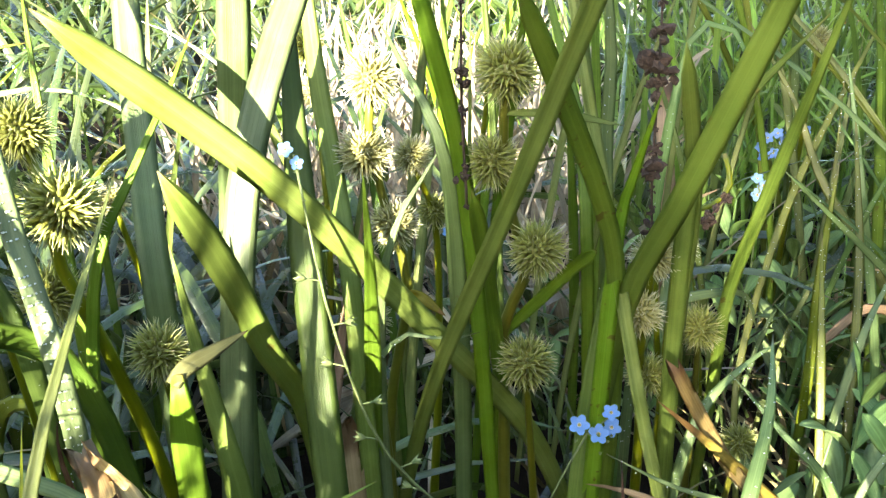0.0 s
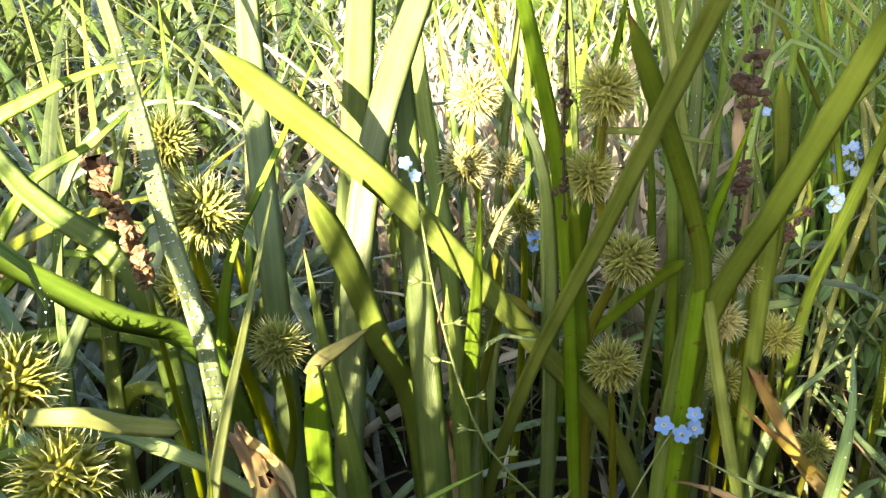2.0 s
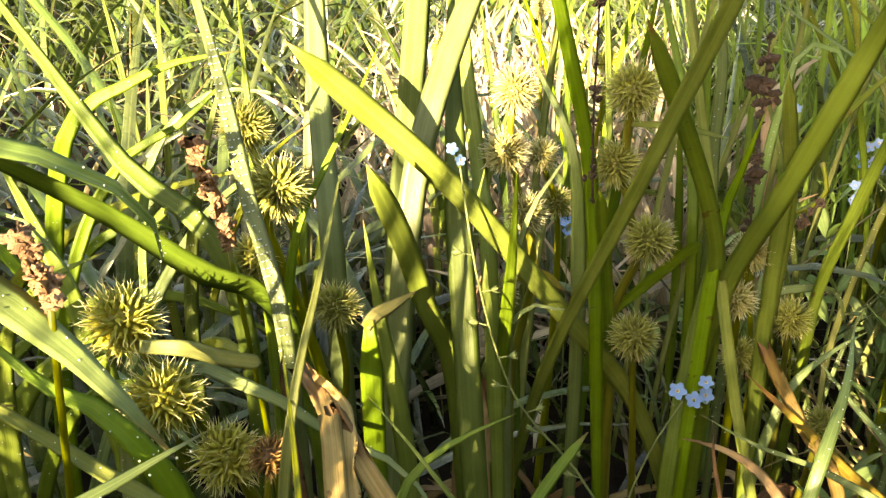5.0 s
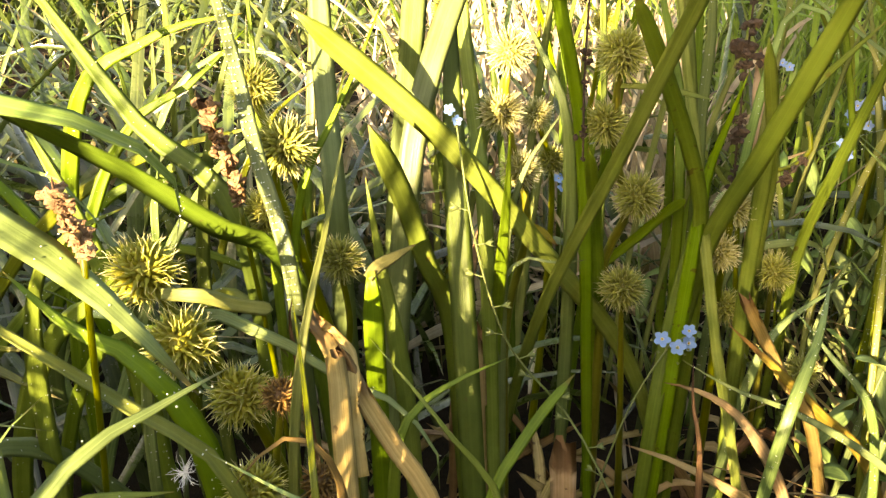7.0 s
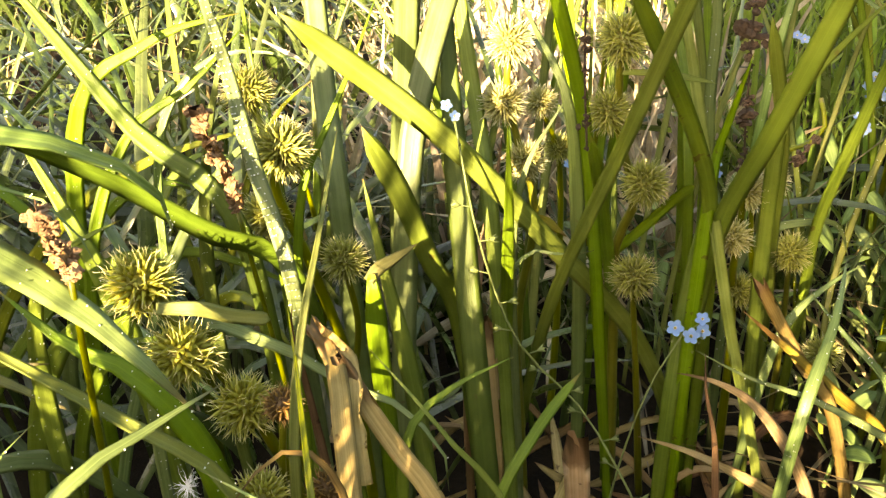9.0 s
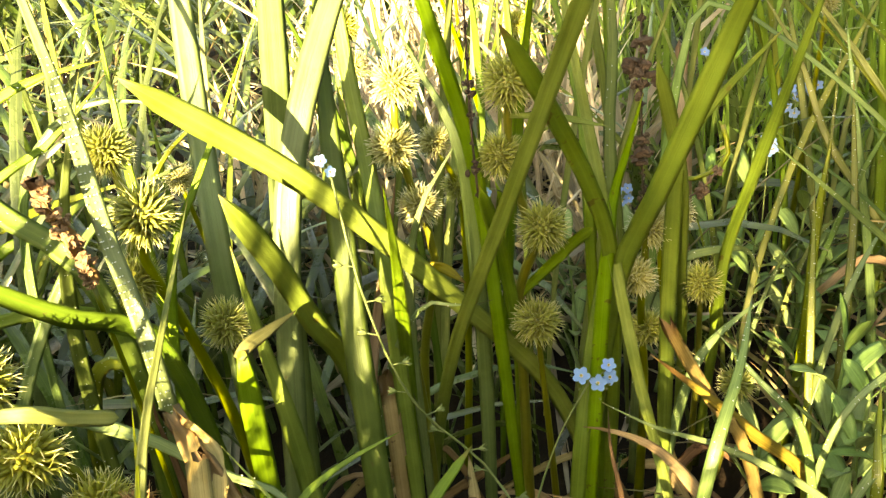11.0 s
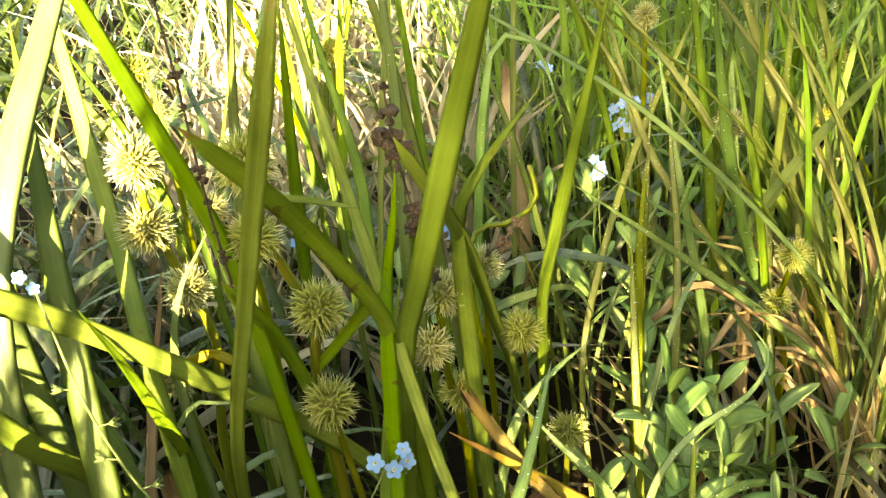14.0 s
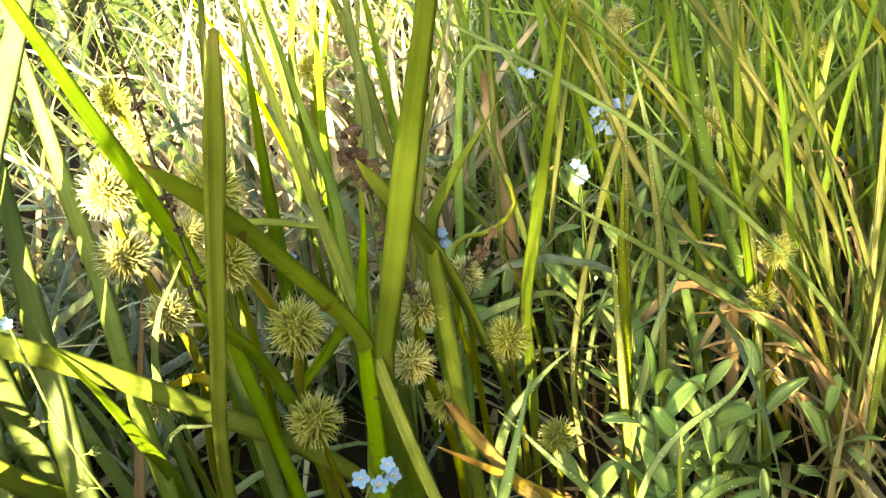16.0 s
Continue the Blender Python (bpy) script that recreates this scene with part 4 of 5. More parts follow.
blade([(-0.130, 0.030, 0.0), (-0.112, 0.042, 0.215), (-0.104, 0.061, 0.228), (-0.095, 0.077, 0.229), (-0.084, 0.098, 0.228)], 0.0062, GRASS_BLUE, "pale bluish-green grass blade wet with dew")
blade([(-0.060, 0.119, 0.0), (-0.099, 0.116, 0.182), (-0.118, 0.114, 0.198), (-0.136, 0.111, 0.214), (-0.150, 0.107, 0.228)], 0.0042, REED_LIME, "yellow-green stalk with brown joints", rise=0.06, fold=0.5, thick=0.6)
blade([(0.080, 0.204, 0.0), (0.089, 0.214, 0.107), (0.094, 0.219, 0.142), (0.107, 0.243, 0.163), (0.122, 0.285, 0.171)], 0.0050, GRASS_BLUE, "pale bluish-green drooping grass blade")
blade([(0.090, 0.360, 0.0), (0.094, 0.366, 0.120), (0.106, 0.371, 0.140), (0.134, 0.382, 0.143), (0.153, 0.396, 0.134), (0.166, 0.408, 0.108)], 0.0053, GRASS_BLUE, "pale bluish-green arching grass blade")
blade([(0.335, 0.378, 0.0), (0.304, 0.376, 0.061), (0.255, 0.372, 0.114), (0.200, 0.364, 0.165), (0.144, 0.354, 0.214)], 0.0045, GRASS_BLUE, "long pale grass blade leaning across")
blade([(0.150, 0.240, 0.0), (0.160, 0.246, 0.085), (0.176, 0.256, 0.106), (0.194, 0.272, 0.104), (0.221, 0.288, 0.090), (0.255, 0.298, 0.062)], 0.0044, GRASS_BLUE, "bluish-green grass blade arching over")
blade([(0.170, 0.232, 0.0), (0.172, 0.250, 0.100), (0.174, 0.261, 0.114), (0.177, 0.270, 0.122), (0.180, 0.280, 0.129)], 0.0050)
blade([(0.150, 0.270, 0.0), (0.165, 0.280, 0.105), (0.183, 0.288, 0.124), (0.208, 0.294, 0.137), (0.219, 0.304, 0.149), (0.213, 0.319, 0.157)], 0.0034, GRASS_BLUE, "bluish-green grass blade curling back")
blade([(0.095, 0.398, 0.0), (0.112, 0.412, 0.236), (0.121, 0.416, 0.265), (0.136, 0.412, 0.263), (0.148, 0.399, 0.229)], 0.0052, GRASS_BLUE, "tall dewy grass blade bent over at its tip")
blade([(0.200, 0.222, 0.0), (0.175, 0.225, 0.070), (0.140, 0.229, 0.111), (0.100, 0.235, 0.132), (0.076, 0.236, 0.140), (0.054, 0.240, 0.150)], 0.0034, GRASS_BLUE, "bluish-green grass blade sloping to the ground")
blade([(-0.050, 0.305, 0.0), (-0.036, 0.285, 0.130), (-0.013, 0.269, 0.179), (0.001, 0.269, 0.177), (0.013, 0.271, 0.179)], 0.0036, GRASS_BLUE, "bluish-green grass blade bent sideways")
blade([(-0.220, 0.240, 0.0), (-0.210, 0.254, 0.180), (-0.187, 0.274, 0.234), (-0.165, 0.281, 0.247), (-0.140, 0.294, 0.271)], 0.0060, REED, "broad green blade with a rusty tip")
blade([(-0.260, 0.290, 0.0), (-0.224, 0.300, 0.240), (-0.198, 0.305, 0.258), (-0.178, 0.311, 0.267), (-0.150, 0.318, 0.272)], 0.0085, REED, "broad flat green blade lying across the grass")
blade([(-0.120, 0.226, 0.0), (-0.131, 0.228, 0.216), (-0.165, 0.236, 0.241), (-0.181, 0.241, 0.258), (-0.197, 0.247, 0.276)], 0.0080, REED_BLUE, "broad bluish-green blade leaning over", rise=0.06)
blade([(-0.130, 0.285, 0.0), (-0.136, 0.288, 0.245), (-0.139, 0.295, 0.273), (-0.143, 0.305, 0.298)], 0.0050, REED)
blade([(-0.200, 0.290, 0.0), (-0.186, 0.295, 0.225), (-0.163, 0.307, 0.254), (-0.135, 0.310, 0.256), (-0.111, 0.309, 0.249)], 0.0042, GRASS_BLUE, "bluish-green grass blade arching over")
blade([(0.090, 0.305, 0.0), (0.112, 0.322, 0.113), (0.133, 0.332, 0.132), (0.150, 0.337, 0.142)], 0.0050, GRASS_BLUE, "pale bluish-green grass blade bent down")
blade([(0.158, 0.250, 0.0), (0.140, 0.258, 0.122), (0.124, 0.268, 0.139), (0.106, 0.279, 0.158)], 0.0042, GRASS_BLUE, "pale bluish-green grass blade")
blade([(0.066, 0.325, 0.0), (0.068, 0.335, 0.188), (0.068, 0.351, 0.227), (0.070, 0.364, 0.259), (0.069, 0.373, 0.281)], 0.0055, REED_BLUE, rise=0.08)
blade([(0.160, 0.380, 0.0), (0.161, 0.413, 0.073), (0.182, 0.446, 0.135), (0.205, 0.471, 0.182), (0.238, 0.498, 0.234)], 0.0042, rise=0.05)
blade([(0.290, 0.400, 0.0), (0.243, 0.438, 0.124), (0.213, 0.465, 0.173), (0.199, 0.488, 0.215), (0.175, 0.512, 0.257)], 0.0050)
blade([(0.192, 0.335, 0.0), (0.198, 0.361, 0.084), (0.207, 0.395, 0.148), (0.209, 0.423, 0.200), (0.210, 0.436, 0.223)], 0.0046)
blade([(0.170, 0.300, 0.0), (0.172, 0.339, 0.105), (0.175, 0.362, 0.148), (0.177, 0.378, 0.177)], 0.0042)
blade([(0.256, 0.350, 0.0), (0.262, 0.392, 0.082), (0.268, 0.425, 0.142), (0.282, 0.456, 0.202), (0.293, 0.482, 0.251)], 0.0046, rise=0.05)

blade([(0.345, 0.475, 0.0), (0.311, 0.472, 0.109), (0.285, 0.468, 0.152), (0.269, 0.461, 0.190)], 0.0080, REED, "broad green blade with a torn blunt tip", tip="blunt")
blade([(0.318, 0.400, 0.0), (0.272, 0.420, 0.090), (0.238, 0.405, 0.180), (0.216, 0.385, 0.262), (0.206, 0.370, 0.300)], 0.0066, GRASS_BLUE, "long pale upright blade wet with dew")
blade([(0.345, 0.420, 0.0), (0.318, 0.450, 0.110), (0.290, 0.490, 0.190), (0.262, 0.540, 0.262), (0.245, 0.575, 0.310)], 0.0078, REED_BLUE, "long bluish-green blade leaning over")
blade([(0.180, 0.372, 0.0), (0.184, 0.380, 0.090), (0.186, 0.392, 0.160), (0.190, 0.400, 0.205)], 0.0052, GRASS, "upright green grass blade")
blade([(0.236, 0.385, 0.0), (0.226, 0.400, 0.100), (0.214, 0.420, 0.180), (0.205, 0.445, 0.250)], 0.0050, GRASS_BLUE, "upright pale grass blade")
blade([(-0.145, 0.040, 0.0), (-0.139, 0.051, 0.196), (-0.130, 0.066, 0.220), (-0.127, 0.075, 0.225), (-0.124, 0.082, 0.227)], 0.0022, GRASS_BLUE, "thin pale grass blade")
blade([(-0.190, 0.050, 0.0), (-0.165, 0.055, 0.200), (-0.138, 0.060, 0.234), (-0.127, 0.062, 0.234), (-0.112, 0.064, 0.232)], 0.0026, GRASS_BLUE, "thin pale grass blade arching over")
blade([(0.010, 0.070, 0.0), (-0.040, 0.071, 0.202), (-0.051, 0.072, 0.207), (-0.062, 0.076, 0.208), (-0.086, 0.082, 0.215)], 0.0030, GRASS_BLUE, "pale bluish grass blade across the fruit heads")
blade([(-0.150, 0.170, 0.0), (-0.138, 0.166, 0.190), (-0.118, 0.165, 0.203), (-0.107, 0.168, 0.197), (-0.092, 0.17, 0.189), (-0.073, 0.17, 0.176), (-0.057, 0.168, 0.171), (-0.04, 0.162, 0.156), (-0.038, 0.158, 0.142)], 0.0046, GRASS_BLUE, "bluish-green grass blade bowing over behind the straps", taper=0.3)
blade([(-0.200, 0.100, 0.0), (-0.161, 0.113, 0.276), (-0.146, 0.114, 0.274), (-0.134, 0.115, 0.271), (-0.125, 0.114, 0.266), (-0.113, 0.107, 0.250)], 0.0024, GRASS_BLUE, "thin pale grass blade arching over")
blade([(-0.110, 0.045, 0.0), (-0.124, 0.059, 0.205), (-0.133, 0.071, 0.210), (-0.143, 0.085, 0.217), (-0.165, 0.102, 0.234)], 0.0070, REED, "broad green blade leaning over")
blade([(-0.100, 0.130, 0.0), (-0.110, 0.130, 0.180), (-0.129, 0.129, 0.209), (-0.144, 0.130, 0.215), (-0.165, 0.134, 0.231)], 0.0090, REED, "broad green blade leaning over")
blade([(-0.150, 0.190, 0.0), (-0.160, 0.185, 0.190), (-0.175, 0.190, 0.230), (-0.195, 0.200, 0.262)], 0.0090, REED, "broad green blade leaning over")
blade([(-0.190, 0.170, 0.0), (-0.180, 0.165, 0.200), (-0.160, 0.160, 0.230), (-0.140, 0.165, 0.240)], 0.0070, REED, "broad green blade leaning over")
blade([(-0.150, 0.250, 0.0), (-0.150, 0.240, 0.180), (-0.140, 0.240, 0.240), (-0.128, 0.250, 0.285)], 0.0060, REED_BLUE, "broad bluish-green blade leaning over")
blade([(-0.170, 0.100, 0.0), (-0.160, 0.100, 0.140), (-0.140, 0.105, 0.170), (-0.110, 0.110, 0.175)], 0.0080, REED, "broad green blade bent down")

rng = np.random.default_rng(123)
for k in range(18):
    x, y, l = (rng.uniform(0.15, 0.19) if k % 2 else rng.uniform(0.28, 0.37)), rng.uniform(0.31, 0.52), rng.uniform(0.16, 0.31)
    d = np.array([rng.normal(-0.1, 0.35), rng.uniform(-0.15, 0.35)])
    bow = rng.uniform(0.05, 0.45)
    line = [(x + d[0] * l * u * (0.4 + 0.6 * u), y + d[1] * l * u * (0.4 + 0.6 * u), l * u * (1 - bow * u * u)) for u in (0.0, 0.35, 0.7, 1.0)]
    blade(line, rng.uniform(0.0022, 0.0046), (GRASS_BLUE, REED_LIME, GRASS)[k % 3], ("pale bluish-green grass blade among the herbs", "yellow-green grass blade among the herbs", "green grass blade among the herbs")[k % 3], turn=rng.uniform(-40, 40), seed=k)

for k in range(20):
    x, y, l = rng.uniform(-0.38, -0.17), rng.uniform(0.15, 0.38), rng.uniform(0.26, 0.36)
    d = np.array([min(rng.uniform(0.1, 0.75), (-0.12 - x) / l) * (1 if k % 4 else -1), rng.normal(0.05, 0.2)])
    bow = rng.uniform(0.25, 0.75)
    line = [(x + d[0] * l * u * (0.25 + 0.75 * u), y + d[1] * l * u, l * u * (1 - bow * u * u)) for u in (0.0, 0.3, 0.6, 0.8, 1.0)]
    blade(line, rng.uniform(0.0045, 0.0090), (GRASS, REED, GRASS_BLUE)[k % 3], ("broad green grass blade arching over", "broad dark green blade arching over", "broad pale grass blade wet with dew")[k % 3], turn=rng.uniform(-25, 25), fold=0.12, seed=k)

for k in range(16):
    x, y, l = rng.uniform(0.22, 0.46), rng.uniform(0.40, 0.64), rng.uniform(0.28, 0.40)
    d = np.array([rng.normal(-0.12, 0.22), rng.uniform(-0.05, 0.25)])
    bow = rng.uniform(0.02, 0.22)
    line = [(x + d[0] * l * u * (0.4 + 0.6 * u), y + d[1] * l * u, l * u * (1 - bow * u * u)) for u in (0.0, 0.35, 0.7, 1.0)]
    blade(line, rng.uniform(0.0038, 0.0068), (GRASS, REED_LIME, GRASS_BLUE, REED)[k % 4], ("tall green grass blade", "tall yellow-green blade", "tall pale blade wet with dew", "tall broad green blade")[k % 4] + " in the sedge", turn=rng.uniform(-35, 35), twist=rng.uniform(-30, 30), seed=40 + k)

# ---- dead leaves and litter ----
dead([(-0.060, 0.118, 0.0), (-0.062, 0.112, 0.185), (-0.070, 0.106, 0.202), (-0.076, 0.100, 0.203), (-0.081, 0.087, 0.201)], 0.0036, TAN, "thin curled brown dead leaf")
dead([(-0.080, 0.190, 0.0), (-0.092, 0.180, 0.170), (-0.093, 0.176, 0.195), (-0.090, 0.172, 0.207)], 0.0034, RUST, "small curled rusty leaf tip", wave=0.6)
dead([(-0.050, 0.090, 0.0), (-0.055, 0.100, 0.150), (-0.065, 0.132, 0.190), (-0.071, 0.150, 0.200), (-0.081, 0.164, 0.202)], 0.0066, tip="torn", wave=0.2)
dead([(-0.057, 0.122, 0.176), (-0.062, 0.136, 0.188), (-0.067, 0.153, 0.198), (-0.078, 0.161, 0.206)], 0.0050, STRAW, "folded crumpled tan reed leaf with a shrivelled tip", tip="torn", wave=0.55, turn=35, n=34)
dead([(-0.010, 0.129, 0.0), (-0.039, 0.137, 0.157), (-0.049, 0.140, 0.171), (-0.059, 0.144, 0.185), (-0.068, 0.149, 0.198)], 0.0062, STRAW, "brown strap of a dead reed leaf", tip="torn", wave=0.1)
dead([(0.150, 0.272, 0.0), (0.122, 0.278, 0.102), (0.111, 0.281, 0.116), (0.100, 0.285, 0.134), (0.089, 0.289, 0.153)], 0.0058, TAN, "orange-tan dead reed leaf with a torn tip", tip="torn")
dead([(0.190, 0.300, 0.0), (0.157, 0.290, 0.071), (0.131, 0.284, 0.097), (0.105, 0.279, 0.124), (0.079, 0.274, 0.149)], 0.0060, YELLOW, "yellow and orange dying reed leaf", tip="point")
def crumpled(foot, pts, width, seed):
    """A crumpled dead leaf on a thin green stalk: a shrivelled lump with a torn, twisted blade."""
    d = thing("dead_leaf", foot, "crumpled rust-brown dead leaf on a thin green stalk", "dead leaf", "dead leaves")
    stem(d, [foot, (np.asarray(foot) + np.asarray(pts[0])) / 2 + (0.004, 0, 0.01), pts[0]], 0.0012, 0.0009)
    r = np.random.default_rng(seed)
    withered(d, pts, list(r.uniform(0.38, 0.62, 9) * width), seed, SHRIVELLED, "shrivelled_blade", "shrivelled rust-brown leaf blade")
    line = spline([np.asarray(q, float) for q in pts], 9) + r.normal(0, width * 0.12, (9, 3))
    leaf(d, list(line), width * 0.8, RUST, tip="torn", wave=0.9, n=40, seed=seed, twist=70, fold=0.5)


crumpled((-0.108, 0.212, 0.0), [(-0.117, 0.203, 0.228), (-0.119, 0.202, 0.240), (-0.121, 0.200, 0.250), (-0.1235, 0.199, 0.263)], 0.0056, 3)
crumpled((-0.165, 0.130, 0.0), [(-0.119, 0.102, 0.256), (-0.122, 0.104, 0.262), (-0.127, 0.107, 0.269)], 0.0045, 4)
dead([(0.010, 0.205, 0.0), (0.008, 0.204, 0.090), (0.006, 0.206, 0.122)], 0.0100, STRAW, "torn tan stub of a dead leaf", tip="torn", wave=0.3)
dead([(0.125, 0.238, 0.0), (0.105, 0.238, 0.085), (0.078, 0.236, 0.128), (0.060, 0.235, 0.139), (0.047, 0.236, 0.141)], 0.0056, STRAW, "tan dead leaf bent over")
dead([(0.140, 0.222, 0.0), (0.115, 0.224, 0.065), (0.086, 0.225, 0.091), (0.056, 0.228, 0.106), (0.032, 0.229, 0.113)], 0.0050, STRAW, "tan dead leaf bent over")
dead([(0.068, 0.205, 0.0), (0.059, 0.208, 0.130), (0.055, 0.214, 0.148), (0.054, 0.219, 0.163)], 0.0030, RUST, "thin rust-red dead leaf")
dead([(0.150, 0.520, 0.0), (0.140, 0.514, 0.154), (0.138, 0.531, 0.186), (0.140, 0.544, 0.210)], 0.0090, STRAW, "upright tan stub of a dead leaf", tip="torn")
dead([(0.200, 0.408, 0.10), (0.222, 0.404, 0.124), (0.257, 0.393, 0.106), (0.287, 0.378, 0.079), (0.304, 0.355, 0.010)], 0.0060, STRAW, "tan dead leaf bent over the grass", wave=0.3)
dead([(0.252, 0.402, 0.0), (0.246, 0.399, 0.112), (0.238, 0.394, 0.104), (0.221, 0.385, 0.087)], 0.0075, STRAW, "curled grey-tan dead leaf hanging down", wave=0.5)

rng = np.random.default_rng(77)
for k in range(46):
    x, y = rng.uniform(-0.13, 0.16), rng.uniform(0.2, 0.36)
    q, l = rng.uniform(0, math.pi), rng.uniform(0.04, 0.09)
    d = np.array([math.cos(q), math.sin(q)]) * l
    z = height(x, y)
    dead([(x, y, z), (*(np.array([x, y]) + d * 0.5), z + rng.uniform(0.006, 0.03)), (*(np.array([x, y]) + d), z + rng.uniform(0.002, 0.03))], rng.uniform(0.003, 0.007), (STRAW, RUST, STRAW)[k % 3],
         "brown dead leaf fallen between the reed bases", wave=0.4, n=12, seed=k)


# ---- the sedge clump with its dry skirt ----
def clump(x, y, green, dry, seed):
    rng = np.random.default_rng(seed)
    c = thing("sedge_clump", (x, y, height(x, y)), "clump of narrow green sedge with a dry tan foot", "sedge")
    for k in range(green):
        root = np.array([x, y]) + rng.normal(0, 0.016, 2)
        l, d = rng.uniform(0.22, 0.42), np.array([rng.normal(-0.22, 0.32), rng.uniform(-0.1, 0.6)])
        pts = [(*(root + d * l * u * (0.35 + 0.5 * u)), l * u * (1 - 0.18 * u)) for u in (0, 0.3, 0.65, 1.0)]
        leaf(c, pts, rng.uniform(0.002, 0.0046), (GRASS, REED_LIME, REED_LIME, GRASS_BLUE)[k % 4], turn=rng.uniform(-50, 50), twist=rng.uniform(-60, 60), fold=0.4, n=18, seed=k)
    for k in range(dry):
        root = np.array([x, y]) + rng.normal(0, 0.022, 2)
        d = np.array([rng.uniform(-0.11, 0.02), rng.uniform(-0.02, 0.09)])
        top = rng.uniform(0.06, 0.15)
        sag = rng.uniform(0.75, 1.0)
        pts = [(*root, 0.0), (*(root + d * 0.35), top * 0.55), (*(root + d * 0.75), top * 0.92), (*(root + d * 1.15), top * sag)]
        leaf(c, pts, rng.uniform(0.0022, 0.0058), (STRAW, STRAW, STRAW, TAN, STRAW)[k % 5], "dry tan leaf", turn=rng.uniform(-50, 50), wave=0.35, n=16, seed=k)


clump(0.325, 0.385, 17, 22, 41)
clump(0.390, 0.480, 10, 8, 42)

# ---- forget-me-nots ----
def petal_mesh(material):
    verts, uvs, faces, n = [], [], [], 7
    for side in (1, -1):
        for i in range(n):
            u = i / (n - 1)
            w = 0.40 * math.sin(math.pi * min(1, 0.12 + 0.80 * u)) ** 0.7 if u < 1 else 0.16
            for x in (-1, -0.5, 0, 0.5, 1):
                verts.append((w * x, 0.16 + 0.84 * u, 0.10 * u * u + 0.06 * x * x + side * 0.02 * (1 - abs(x))))
                uvs.append((0.5 + 0.5 * x, u))
    m = n * 5
    for i in range(n - 1):
        for j in range(4):
            a = i * 5 + j
            faces += [(a, a + 1, a + 6, a + 5), (m + a, m + a + 5, m + a + 6, m + a + 1)]
    return mesh_of("petal", verts, faces, material, uvs)


def ring_mesh(name, r, thick, material, z):
    bm = bmesh.new()
    bmesh.ops.create_uvsphere(bm, u_segments=12, v_segments=6, radius=r)
    for v in bm.verts:
        v.co.z = v.co.z * thick + z
    me = bpy.data.meshes.new(name)
    bm.to_mesh(me)
    bm.free()
    me.materials.append(material)
    me.polygons.foreach_set("use_smooth", [True] * len(me.polygons))
    return me


PETALS = {"blue": petal_mesh(PETAL), "pale": petal_mesh(PETAL_PALE)}
THROAT_MESH = ring_mesh("throat", 0.24, 0.25, THROAT, 0.05)
EYE_MESH = ring_mesh("eye", 0.15, 0.5, EYE_YELLOW, 0.09)


def calyx_mesh():
    """A small green cup with five pointed lobes."""
    verts, faces = [(0, 0, -0.55)], []
    for k in range(10):
        q = 2 * math.pi * k / 10
        verts.append((0.22 * math.cos(q), 0.22 * math.sin(q), -0.2))
    for k in range(10):
        q = 2 * math.pi * k / 10
        r, z = (0.5, 0.45) if k % 2 == 0 else (0.27, 0.05)
        verts.append((r * math.cos(q), r * math.sin(q), z))
    for k in range(10):
        l = (k + 1) % 10
        faces += [(0, 1 + l, 1 + k), (1 + k, 1 + l, 11 + l, 11 + k)]
    return mesh_of("calyx", verts, faces, CALYX)


CALYX_MESH = calyx_mesh()


def flower(plant, at, size, kind, rng, face=None):
    core = piece("flower", THROAT_MESH, plant, "blue five-petalled flower with a yellow eye" if kind == "blue" else "pale blue five-petalled flower")
    n = unit((VIEW if face is None else np.asarray(face)) - np.asarray(at)) + np.array([0, 0, 0.2]) + rng.normal(0, 0.18, 3)
    q = Vector(n).to_track_quat("Z", "Y")
    core.matrix_basis = Matrix.LocRotScale(Vector(under(plant, [at])[0]), q @ Euler((0, 0, rng.uniform(0, 6))).to_quaternion(), (size,) * 3)
    for k in range(5):
        p = piece("petal", PETALS[kind], core)
        p.rotation_euler = (rng.normal(0.05, 0.06), 0, 2 * math.pi * k / 5)
    piece("eye", EYE_MESH, core)
    return core


def bud(plant, at, size, rng):
    b = piece("calyx", CALYX_MESH, plant)
    b.matrix_basis = Matrix.LocRotScale(Vector(under(plant, [at])[0]), Euler(rng.normal(0, 0.6, 3)), (size,) * 3)


